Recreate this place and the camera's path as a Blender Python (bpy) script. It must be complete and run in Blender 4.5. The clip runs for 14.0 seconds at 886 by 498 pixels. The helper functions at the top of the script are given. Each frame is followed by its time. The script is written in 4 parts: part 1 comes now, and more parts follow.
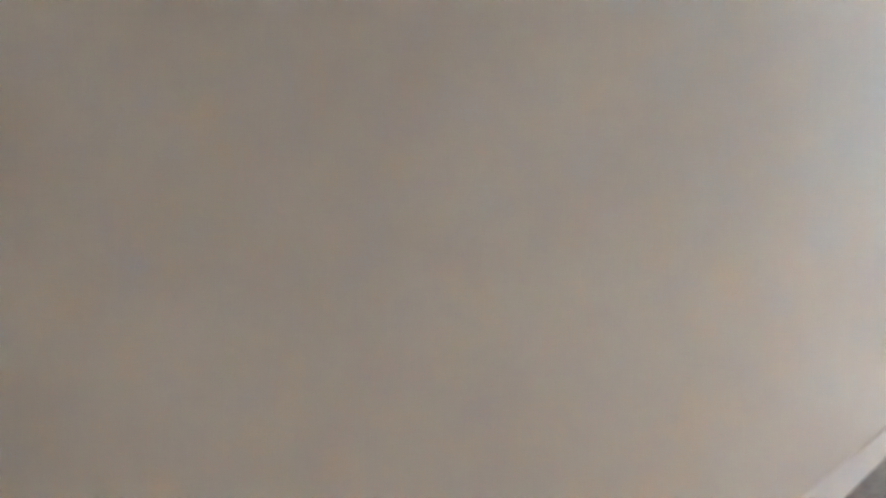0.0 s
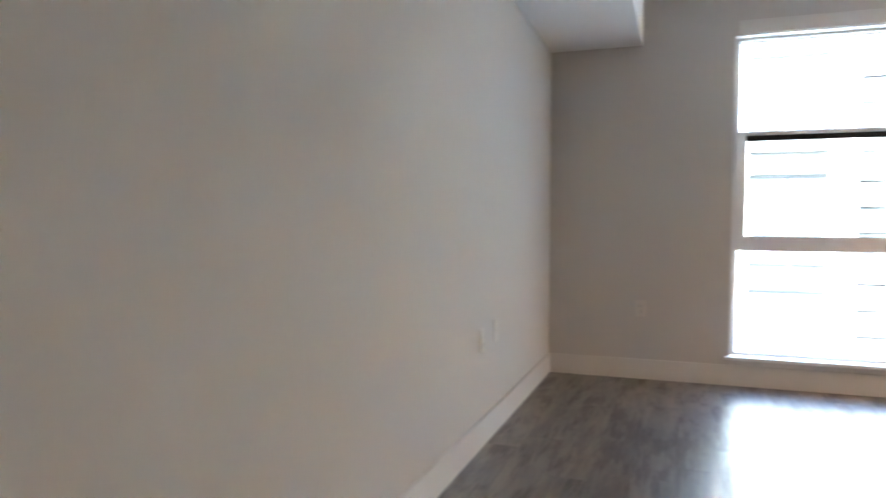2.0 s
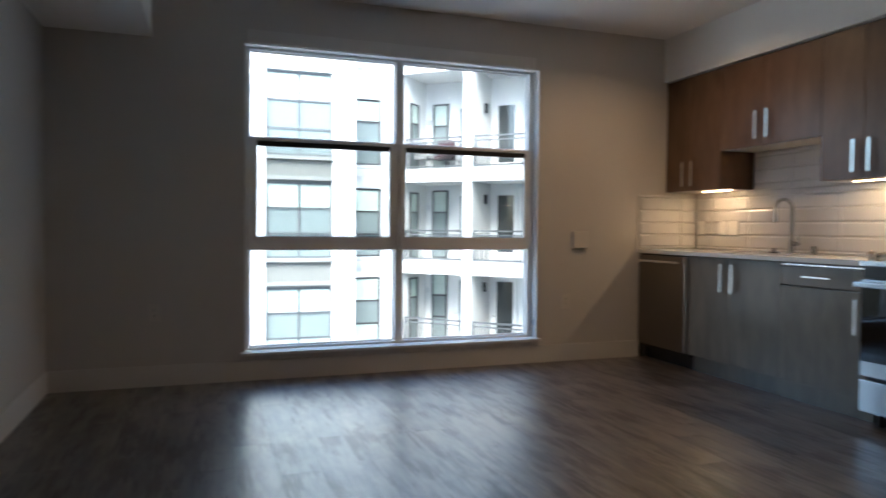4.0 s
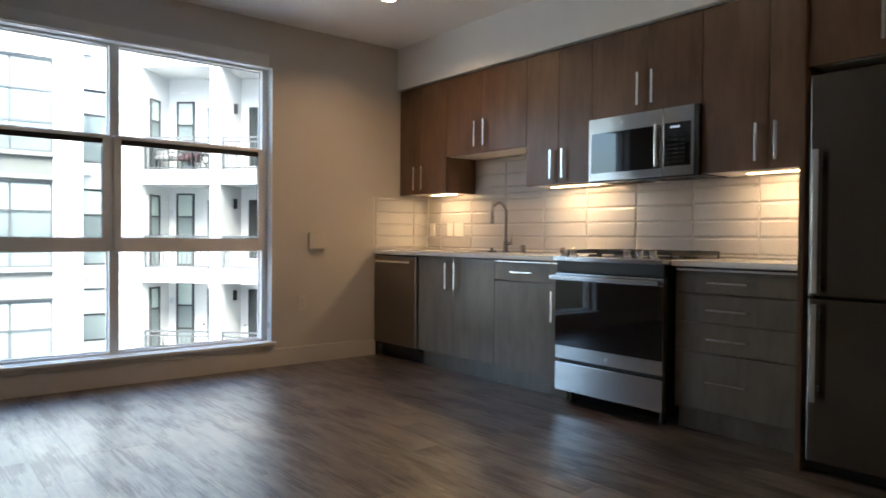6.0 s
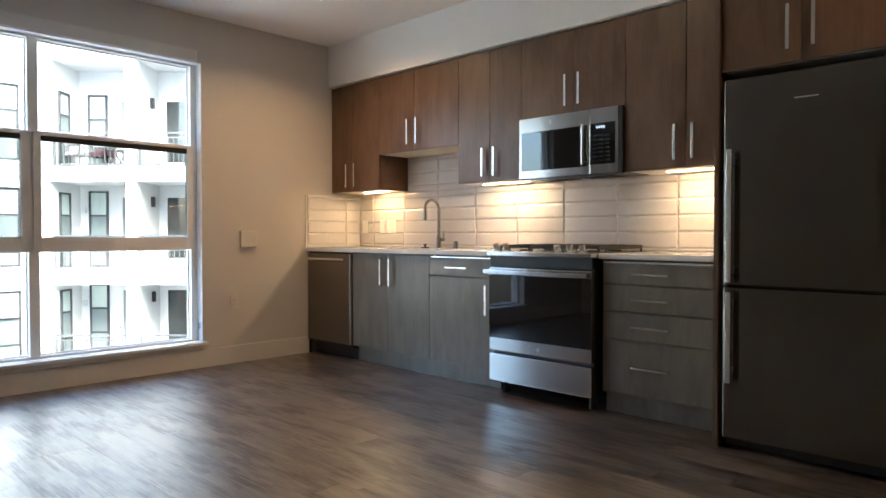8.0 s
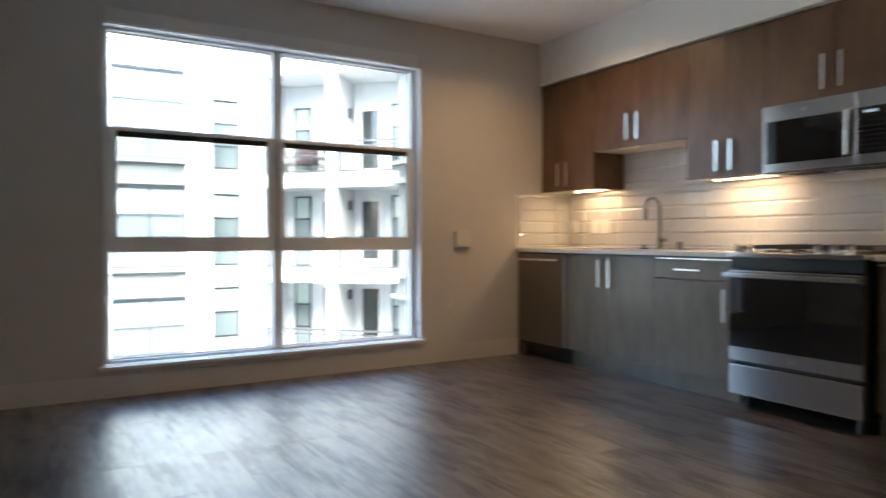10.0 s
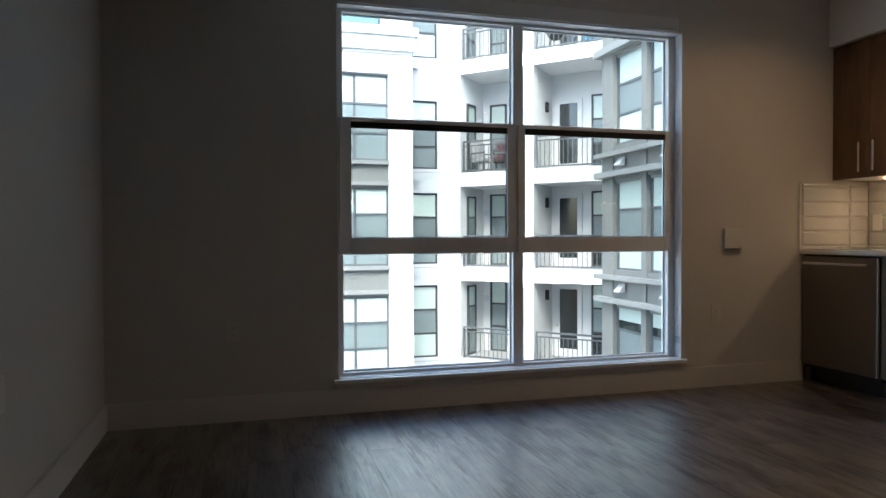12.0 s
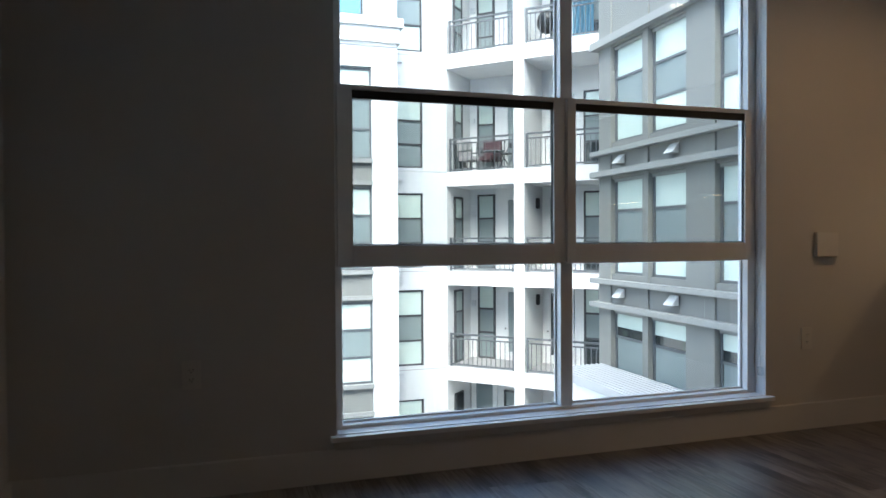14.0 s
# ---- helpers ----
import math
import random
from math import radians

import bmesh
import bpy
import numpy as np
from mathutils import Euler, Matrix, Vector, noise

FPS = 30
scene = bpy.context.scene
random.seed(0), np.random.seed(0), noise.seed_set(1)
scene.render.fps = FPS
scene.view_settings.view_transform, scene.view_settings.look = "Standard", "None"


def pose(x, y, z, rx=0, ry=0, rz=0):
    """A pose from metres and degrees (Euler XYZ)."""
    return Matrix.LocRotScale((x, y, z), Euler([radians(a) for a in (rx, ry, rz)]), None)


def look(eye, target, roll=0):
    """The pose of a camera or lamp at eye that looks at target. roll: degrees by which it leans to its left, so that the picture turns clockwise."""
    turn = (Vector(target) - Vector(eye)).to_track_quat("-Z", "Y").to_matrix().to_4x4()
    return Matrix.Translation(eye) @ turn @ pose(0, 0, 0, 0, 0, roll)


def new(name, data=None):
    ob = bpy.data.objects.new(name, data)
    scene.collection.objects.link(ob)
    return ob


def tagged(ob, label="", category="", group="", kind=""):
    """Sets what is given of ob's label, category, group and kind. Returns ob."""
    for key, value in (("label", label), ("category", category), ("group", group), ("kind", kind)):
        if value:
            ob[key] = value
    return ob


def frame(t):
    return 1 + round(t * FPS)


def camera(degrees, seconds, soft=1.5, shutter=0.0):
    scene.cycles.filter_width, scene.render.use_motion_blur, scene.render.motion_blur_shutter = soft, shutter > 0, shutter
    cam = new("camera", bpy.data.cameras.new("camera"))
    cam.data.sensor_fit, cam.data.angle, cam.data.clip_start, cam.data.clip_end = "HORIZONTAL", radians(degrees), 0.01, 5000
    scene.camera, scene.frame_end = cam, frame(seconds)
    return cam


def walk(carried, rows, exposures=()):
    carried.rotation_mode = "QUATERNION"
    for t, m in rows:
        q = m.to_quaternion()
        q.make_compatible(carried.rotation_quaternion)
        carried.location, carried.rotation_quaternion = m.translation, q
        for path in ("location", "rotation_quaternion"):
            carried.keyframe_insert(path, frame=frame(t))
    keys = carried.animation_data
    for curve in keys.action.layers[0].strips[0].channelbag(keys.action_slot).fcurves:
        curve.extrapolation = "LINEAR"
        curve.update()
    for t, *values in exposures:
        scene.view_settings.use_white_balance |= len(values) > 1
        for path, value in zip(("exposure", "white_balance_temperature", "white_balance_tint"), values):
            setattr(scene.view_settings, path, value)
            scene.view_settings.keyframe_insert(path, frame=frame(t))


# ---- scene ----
cam = camera(66.1, 14.0, shutter=0.5)

PATH = [
    (0, (0.725, -5.481, 1.062), (-0.673, -4.053, 0.983), 1.2),
    (0.5, (0.761, -5.321, 1.056), (-0.408, -3.699, 0.997), 0.1),
    (1, (0.779, -5.165, 1.047), (-0.239, -3.444, 0.993), -0.3),
    (1.5, (0.686, -5.058, 0.995), (-0.153, -3.243, 0.958), 0.1),
    (2, (0.905, -4.962, 1.08), (0.246, -3.075, 1.007), 0.3),
    (2.5, (0.969, -4.912, 1.12), (0.615, -2.945, 1.037), 0.2),
    (3, (0.856, -4.903, 1.084), (0.894, -2.904, 1.018), 0.5),
    (3.5, (0.864, -4.884, 1.064), (1.224, -2.917, 1.007), 0.3),
    (4, (0.964, -4.921, 1.072), (1.624, -3.034, 1.013), 0.5),
    (6.5, (1.144, -5.011, 1.017), (2.508, -3.549, 0.984), 0.2),
    (7, (1.143, -5.029, 1.035), (2.578, -3.636, 0.995), -0.0),
    (9.5, (0.838, -4.84, 0.985), (2.165, -3.344, 0.964), -0.4),
    (10, (0.849, -4.722, 1.001), (1.881, -3.009, 0.969), -0.0),
    (10.5, (0.903, -4.572, 1.025), (1.665, -2.723, 0.988), -0.2),
    (11, (0.885, -4.409, 1.012), (1.421, -2.482, 0.976), -0.2),
    (11.5, (0.768, -4.169, 1.035), (1.294, -2.24, 0.993), -0.1),
    (12, (0.746, -3.905, 1.014), (1.289, -1.98, 0.977), -0.2),
    (12.5, (0.753, -3.666, 1.039), (1.304, -1.744, 1.006), -0.2),
    (13, (0.742, -3.44, 1.062), (1.283, -1.515, 1.011), -0.2),
    (13.5, (0.739, -3.195, 1.055), (1.308, -1.278, 1.016), -0.3),
    (14, (0.784, -2.895, 1.038), (1.39, -0.989, 1.005), -0.3),
]

SKY_EL, SKY_AZ = 50, 205


EXPOSURES = [(t, stops, kelvin, tint) for t, stops, kelvin, tint in ((0, 5.92, 5600, 3), (1.0, 5.75, 5600, 3), (1.5, 5.65, 5580, 3), (2.0, 5.4, 5560, 3), (2.8, 4.6, 5550, 3), (3.2, 3.7, 5450, 3), (3.6, 3.1, 5400, 3), (4.2, 3.05, 5400, 3), (6.5, 3.65, 5750, 3), (9.5, 4.2, 5750, 3), (10.2, 3.38, 5560, 3), (11.0, 2.75, 5500, 2), (12.5, 2.45, 5480, 2), (14, 2.38, 5450, 2))]
walk(cam, [(t, look(eye, target, roll)) for t, eye, target, roll in PATH], EXPOSURES)

# ---- world and sun ----
world = bpy.data.worlds.new("world")
scene.world = world
world.use_nodes = True
wn = world.node_tree
sky = wn.nodes.new("ShaderNodeTexSky")
sky.sky_type, sky.sun_disc = "NISHITA", False
sky.sun_elevation, sky.sun_rotation = radians(SKY_EL), radians(SKY_AZ)
sky.dust_density, sky.air_density, sky.ozone_density = 4.0, 0.95, 0.6
wn.nodes["Background"].inputs["Strength"].default_value = 0.15
wn.links.new(sky.outputs[0], wn.nodes["Background"].inputs["Color"])
sun = new("sun", bpy.data.lights.new("sun", "SUN"))
sun.data.energy, sun.data.angle, sun.data.color = 0.55, radians(40), (1.0, 0.97, 0.91)
SUN_DIR = Vector((math.sin(radians(SKY_AZ)) * math.cos(radians(SKY_EL)), math.cos(radians(SKY_AZ)) * math.cos(radians(SKY_EL)), math.sin(radians(SKY_EL))))
sun.matrix_world = look(SUN_DIR * 60, (0, 0, 0))

# ---- materials ----


def mat(name, color, rough=0.5, metal=0.0, bump=0.0, scale=60.0, stretch=(1, 1, 1), vary=0.0, vary_scale=2.0, rand=0.0, coat=0.0, spec=0.5, detail=6):
    m = bpy.data.materials.new(name)
    m.use_nodes = True
    nt = m.node_tree
    b = nt.nodes["Principled BSDF"]
    b.inputs["Roughness"].default_value, b.inputs["Metallic"].default_value = rough, metal
    b.inputs["Coat Weight"].default_value, b.inputs["Specular IOR Level"].default_value = coat, spec
    b.inputs["Base Color"].default_value = (*color[:3], 1)
    tc = nt.nodes.new("ShaderNodeTexCoord")
    mp = nt.nodes.new("ShaderNodeMapping")
    mp.inputs["Scale"].default_value = stretch
    nt.links.new(tc.outputs["Object"], mp.inputs["Vector"])
    fine = nt.nodes.new("ShaderNodeTexNoise")
    fine.inputs["Scale"].default_value, fine.inputs["Detail"].default_value = scale, detail
    nt.links.new(mp.outputs[0], fine.inputs["Vector"])
    if vary or rand:
        big = nt.nodes.new("ShaderNodeTexNoise")
        big.inputs["Scale"].default_value, big.inputs["Detail"].default_value = vary_scale, 3
        nt.links.new(mp.outputs[0], big.inputs["Vector"])
        add = nt.nodes.new("ShaderNodeMath")
        add.operation = "ADD"
        nt.links.new(big.outputs["Fac"], add.inputs[0])
        nt.links.new(fine.outputs["Fac"], add.inputs[1])
        ramp = nt.nodes.new("ShaderNodeMapRange")
        ramp.inputs["From Min"].default_value, ramp.inputs["From Max"].default_value = 0.6, 1.4
        ramp.inputs["To Min"].default_value, ramp.inputs["To Max"].default_value = 1 - vary, 1 + vary
        nt.links.new(add.outputs[0], ramp.inputs["Value"])
        last = ramp.outputs[0]
        if rand:
            info = nt.nodes.new("ShaderNodeObjectInfo")
            rr = nt.nodes.new("ShaderNodeMapRange")
            rr.inputs["To Min"].default_value, rr.inputs["To Max"].default_value = 1 - rand, 1 + rand
            nt.links.new(info.outputs["Random"], rr.inputs["Value"])
            mul = nt.nodes.new("ShaderNodeMath")
            mul.operation = "MULTIPLY"
            nt.links.new(last, mul.inputs[0])
            nt.links.new(rr.outputs[0], mul.inputs[1])
            last = mul.outputs[0]
        vm = nt.nodes.new("ShaderNodeVectorMath")
        vm.operation = "SCALE"
        vm.inputs[0].default_value = color[:3]
        nt.links.new(last, vm.inputs["Scale"])
        nt.links.new(vm.outputs[0], b.inputs["Base Color"])
    if bump:
        bp = nt.nodes.new("ShaderNodeBump")
        bp.inputs["Strength"].default_value, bp.inputs["Distance"].default_value = bump, 0.002
        nt.links.new(fine.outputs["Fac"], bp.inputs["Height"])
        nt.links.new(bp.outputs[0], b.inputs["Normal"])
    return m


def wood(name, dark, light, axis, rough=0.4, rand=0.06, grain=34.0, spec=0.5, bump=0.12, stain=0.5, coat=0.0, soft=0.17, streak=0.0):
    """Laminate or vinyl with grain along axis (0, 1 or 2)."""
    m = bpy.data.materials.new(name)
    m.use_nodes = True
    nt = m.node_tree
    b = nt.nodes["Principled BSDF"]
    b.inputs["Roughness"].default_value, b.inputs["Specular IOR Level"].default_value = rough, spec
    b.inputs["Coat Weight"].default_value, b.inputs["Coat Roughness"].default_value = coat, 0.34
    b.inputs["Coat IOR"].default_value = 2.1
    tc = nt.nodes.new("ShaderNodeTexCoord")
    info = nt.nodes.new("ShaderNodeObjectInfo")
    off = nt.nodes.new("ShaderNodeVectorMath")
    off.operation = "SCALE"
    off.inputs[0].default_value = (13.0, 17.0, 11.0)
    nt.links.new(info.outputs["Random"], off.inputs["Scale"])
    add = nt.nodes.new("ShaderNodeVectorMath")
    add.operation = "ADD"
    nt.links.new(tc.outputs["Object"], add.inputs[0])
    nt.links.new(off.outputs[0], add.inputs[1])

    def noise_at(across, along, detail, rough_, dist=0.0):
        mp = nt.nodes.new("ShaderNodeMapping")
        s = [across] * 3
        s[axis] = along
        mp.inputs["Scale"].default_value = s
        nt.links.new(add.outputs[0], mp.inputs["Vector"])
        n = nt.nodes.new("ShaderNodeTexNoise")
        n.inputs["Scale"].default_value, n.inputs["Detail"].default_value = 1.0, detail
        n.inputs["Roughness"].default_value, n.inputs["Distortion"].default_value = rough_, dist
        nt.links.new(mp.outputs[0], n.inputs["Vector"])
        return n.outputs["Fac"]

    fine, mid, big = noise_at(grain * 4, 3.0, 8, 0.7), noise_at(grain, 3.2, 6, 0.65, 0.4), noise_at(7.0, 2.2, 4, 0.6)
    m1 = nt.nodes.new("ShaderNodeMath")
    m1.operation = "MULTIPLY_ADD"
    m1.inputs[1].default_value = 0.45
    nt.links.new(fine, m1.inputs[0])
    m2 = nt.nodes.new("ShaderNodeMath")
    m2.operation = "MULTIPLY_ADD"
    m2.inputs[1].default_value = 0.55
    nt.links.new(mid, m2.inputs[0])
    m3 = nt.nodes.new("ShaderNodeMath")
    m3.operation = "MULTIPLY"
    m3.inputs[1].default_value = stain
    nt.links.new(big, m3.inputs[0])
    nt.links.new(m3.outputs[0], m2.inputs[2])
    nt.links.new(m2.outputs[0], m1.inputs[2])
    ramp = nt.nodes.new("ShaderNodeValToRGB")
    mean = 0.5 + 0.5 * stain
    ramp.color_ramp.elements[0].position, ramp.color_ramp.elements[0].color = mean - soft, (*dark[:3], 1)
    ramp.color_ramp.elements[1].position, ramp.color_ramp.elements[1].color = mean + soft, (*light[:3], 1)
    nt.links.new(m1.outputs[0], ramp.inputs[0])
    rr = nt.nodes.new("ShaderNodeMapRange")
    rr.inputs["To Min"].default_value, rr.inputs["To Max"].default_value = 1 - rand, 1 + rand
    nt.links.new(info.outputs["Random"], rr.inputs["Value"])
    sc = nt.nodes.new("ShaderNodeVectorMath")
    sc.operation = "SCALE"
    nt.links.new(ramp.outputs[0], sc.inputs[0])
    nt.links.new(rr.outputs[0], sc.inputs["Scale"])
    nt.links.new(sc.outputs[0], b.inputs["Base Color"])
    if streak:
        s1, s2 = noise_at(85.0, 3.6, 6, 0.75, 0.3), noise_at(9.0, 2.6, 3, 0.5)
        sm = nt.nodes.new("ShaderNodeMath")
        sm.operation = "MULTIPLY"
        nt.links.new(s1, sm.inputs[0])
        nt.links.new(s2, sm.inputs[1])
        sr = nt.nodes.new("ShaderNodeMapRange")
        sr.inputs["From Min"].default_value, sr.inputs["From Max"].default_value = 0.245, 0.315
        sr.inputs["To Min"].default_value, sr.inputs["To Max"].default_value = 1.0, 1.0 - streak
        nt.links.new(sm.outputs[0], sr.inputs["Value"])
        s3 = nt.nodes.new("ShaderNodeVectorMath")
        s3.operation = "SCALE"
        nt.links.new(sc.outputs[0], s3.inputs[0])
        nt.links.new(sr.outputs[0], s3.inputs["Scale"])
        nt.links.new(s3.outputs[0], b.inputs["Base Color"])
        cw = nt.nodes.new("ShaderNodeMath")
        cw.operation, cw.inputs[1].default_value = "MULTIPLY", coat
        nt.links.new(sr.outputs[0], cw.inputs[0])
        nt.links.new(cw.outputs[0], b.inputs["Coat Weight"])
    bp = nt.nodes.new("ShaderNodeBump")
    bp.inputs["Strength"].default_value, bp.inputs["Distance"].default_value = bump, 0.001
    nt.links.new(m1.outputs[0], bp.inputs["Height"])
    nt.links.new(bp.outputs[0], b.inputs["Normal"])
    if streak:
        nt.links.new(bp.outputs[0], b.inputs["Coat Normal"])
    return m


def glow(name, color, power):
    m = bpy.data.materials.new(name)
    m.use_nodes = True
    b = m.node_tree.nodes["Principled BSDF"]
    b.inputs["Base Color"].default_value = (*color, 1)
    b.inputs["Emission Color"].default_value = (*color, 1)
    b.inputs["Emission Strength"].default_value = power
    return m


def clear(name, tint=(1, 1, 1), gloss=1.0):
    m = bpy.data.materials.new(name)
    m.use_nodes = True
    nt = m.node_tree
    nt.nodes.remove(nt.nodes["Principled BSDF"])
    t, g = nt.nodes.new("ShaderNodeBsdfTransparent"), nt.nodes.new("ShaderNodeBsdfGlossy")
    t.inputs["Color"].default_value = (*tint, 1)
    g.inputs["Roughness"].default_value = 0.0
    fr, mul, mx = nt.nodes.new("ShaderNodeFresnel"), nt.nodes.new("ShaderNodeMath"), nt.nodes.new("ShaderNodeMixShader")
    fr.inputs["IOR"].default_value = 1.5
    mul.operation, mul.inputs[1].default_value = "MULTIPLY", gloss
    nt.links.new(fr.outputs[0], mul.inputs[0])
    nt.links.new(mul.outputs[0], mx.inputs[0])
    nt.links.new(t.outputs[0], mx.inputs[1])
    nt.links.new(g.outputs[0], mx.inputs[2])
    nt.links.new(mx.outputs[0], nt.nodes["Material Output"].inputs["Surface"])
    return m


M_WALL = mat("wall_paint", (0.62, 0.585, 0.54), 0.85, bump=0.25, scale=420, vary=0.02, vary_scale=0.8, spec=0.25)
M_CEIL = mat("ceiling_paint", (0.86, 0.84, 0.80), 0.9, bump=0.25, scale=300, vary=0.015, vary_scale=0.7, spec=0.2)
M_TRIM = mat("trim_paint", (0.70, 0.67, 0.63), 0.5, bump=0.05, scale=200, vary=0.015)
M_FRAME = mat("vinyl_frame", (0.84, 0.835, 0.82), 0.28, vary=0.02, scale=80)
M_BLACKSTRIP = mat("black_strip", (0.012, 0.011, 0.01), 0.6)
M_GLASS = clear("window_glass", (0.94, 0.965, 0.94), 1.2)
M_SCREEN = clear("insect_screen_mesh", (0.70, 0.71, 0.70), 0.0)
M_PLASTIC = mat("white_plastic", (0.82, 0.80, 0.76), 0.4, vary=0.01)
M_PLATE = mat("ivory_plastic", (0.66, 0.62, 0.56), 0.45, vary=0.01)
M_SLOT = mat("dark_slot", (0.02, 0.02, 0.02), 0.7)
M_PLANK = wood("vinyl_plank", (0.014, 0.010, 0.008), (0.176, 0.137, 0.110), 1, rough=0.36, rand=0.09, grain=32, spec=0.3, bump=1.0, stain=0.7, coat=0.85, soft=0.12, streak=0.42)
M_SUB = mat("subfloor", (0.02, 0.017, 0.015), 0.9)
M_UPPER = wood("walnut_laminate", (0.082, 0.041, 0.021), (0.158, 0.088, 0.047), 2, rough=0.36, rand=0.08, grain=9, spec=0.5, stain=0.7, bump=0.05, soft=0.26)
M_LOWER = wood("grey_laminate", (0.10, 0.080, 0.056), (0.18, 0.147, 0.104), 2, rough=0.35, rand=0.05, grain=9, spec=0.6, stain=0.7, bump=0.05, soft=0.26)
M_CARCASS = mat("cabinet_box", (0.60, 0.56, 0.50), 0.5, vary=0.02)
M_COUNTER = mat("white_quartz", (0.72, 0.71, 0.69), 0.18, scale=260, vary=0.03, vary_scale=12)
M_TILE = mat("glazed_tile", (0.60, 0.58, 0.57), 0.10, rand=0.035, vary=0.02, scale=8, bump=0.05)
M_GROUT = mat("grout", (0.64, 0.62, 0.59), 0.85, bump=0.2, scale=300)
M_STEEL = mat("brushed_steel", (0.52, 0.515, 0.51), 0.22, 1.0, bump=0.06, scale=90, stretch=(1, 1, 14), vary=0.05)
M_DSTEEL = mat("dark_steel", (0.165, 0.145, 0.125), 0.27, 1.0, bump=0.05, scale=90, stretch=(14, 1, 1), vary=0.04)
M_WSTEEL = mat("warm_steel", (0.24, 0.215, 0.195), 0.3, 1.0, bump=0.05, scale=90, stretch=(14, 1, 1), vary=0.04)
for m_ in (M_STEEL, M_DSTEEL, M_WSTEEL):
    b_ = m_.node_tree.nodes["Principled BSDF"]
    b_.inputs["Anisotropic"].default_value = 0.93
    tg = m_.node_tree.nodes.new("ShaderNodeCombineXYZ")
    tg.inputs["Z"].default_value = 1.0
    m_.node_tree.links.new(tg.outputs[0], b_.inputs["Tangent"])
M_CHROME = mat("satin_nickel", (0.82, 0.81, 0.79), 0.26, 1.0)
M_FAUCET = mat("polished_chrome", (0.50, 0.49, 0.48), 0.14, 1.0)
M_BLACKGLASS = mat("black_glass", (0.008, 0.008, 0.009), 0.03, coat=0.3, spec=0.7)
M_BLACK = mat("black_enamel", (0.012, 0.012, 0.012), 0.35, vary=0.05)
M_IRON = mat("cast_iron", (0.02, 0.02, 0.02), 0.6, bump=0.3, scale=150)
M_LED = glow("warm_led", (1.0, 0.61, 0.29), 8.5)
M_LAMP = glow("lamp_lens", (1.0, 0.78, 0.52), 3)
M_DIGIT = glow("display_digits", (0.75, 0.85, 1.0), 0.05)
M_STUCCO = mat("white_stucco", (0.74, 0.735, 0.715), 0.9, bump=0.5, scale=40, vary=0.02, vary_scale=0.6, spec=0.2)
M_STUCCO2 = mat("pale_grey_stucco", (0.60, 0.605, 0.605), 0.9, bump=0.5, scale=40, vary=0.02, vary_scale=0.6, spec=0.2)
M_GREY = mat("grey_stucco", (0.215, 0.215, 0.20), 0.9, bump=0.5, scale=40, vary=0.03, vary_scale=0.6, spec=0.2)
M_GREY2 = mat("grey_moulding", (0.27, 0.27, 0.255), 0.85, bump=0.3, scale=40, vary=0.03)
M_DARKFRAME = mat("bronze_frame", (0.055, 0.055, 0.056), 0.5, vary=0.05)
M_RAIL = mat("grey_metal_rail", (0.11, 0.115, 0.12), 0.5, vary=0.06)
M_BLIND = mat("roller_blind_behind_glass", (0.56, 0.64, 0.575), 0.12, vary=0.05, scale=3, vary_scale=0.8, coat=0.4)
M_BLIND2 = mat("screened_pane", (0.215, 0.25, 0.245), 0.3, vary=0.08, scale=3, vary_scale=0.8)
# opaque pane; the dimness of the room behind is put into its colour
M_ROOM = mat("pane_coloured_dim_room", (0.03, 0.035, 0.035), 0.05, coat=0.6, vary=0.2, vary_scale=1.0)
M_CURTAIN = mat("blue_curtain", (0.14, 0.30, 0.42), 0.7, vary=0.1, stretch=(8, 8, 0.4), scale=6)
M_DECK = mat("balcony_deck", (0.36, 0.35, 0.34), 0.8, vary=0.05)
M_ROOF = mat("white_roof_membrane", (0.46, 0.46, 0.455), 0.7, vary=0.04, vary_scale=0.8, bump=0.2, scale=30)
M_CONC = mat("courtyard_concrete", (0.42, 0.41, 0.385), 0.9, bump=0.4, scale=20, vary=0.06, vary_scale=0.4)
M_RED = mat("red_cushion", (0.06, 0.018, 0.022), 0.8, vary=0.1)
M_HOOD = mat("vent_cap_metal", (0.50, 0.50, 0.49), 0.5, vary=0.04)

# ---- building blocks ----


def box(bm, x0, x1, y0, y1, z0, z1, bevel=0.0):
    made = bmesh.ops.create_cube(bm, size=1.0, matrix=Matrix.Translation(((x0 + x1) / 2, (y0 + y1) / 2, (z0 + z1) / 2)) @ Matrix.Diagonal((abs(x1 - x0), abs(y1 - y0), abs(z1 - z0), 1)))
    if bevel:
        edges = list({e for v in made["verts"] for e in v.link_edges})
        bmesh.ops.bevel(bm, geom=edges, offset=bevel, segments=2, affect="EDGES", profile=0.6)
    return bm


def rod(bm, a, b, r, r2=None, seg=16):
    a, b = Vector(a), Vector(b)
    turn = (b - a).to_track_quat("Z", "Y").to_matrix().to_4x4()
    bmesh.ops.create_cone(bm, cap_ends=True, segments=seg, radius1=r, radius2=r if r2 is None else r2, depth=(b - a).length, matrix=Matrix.Translation((a + b) / 2) @ turn)
    return bm


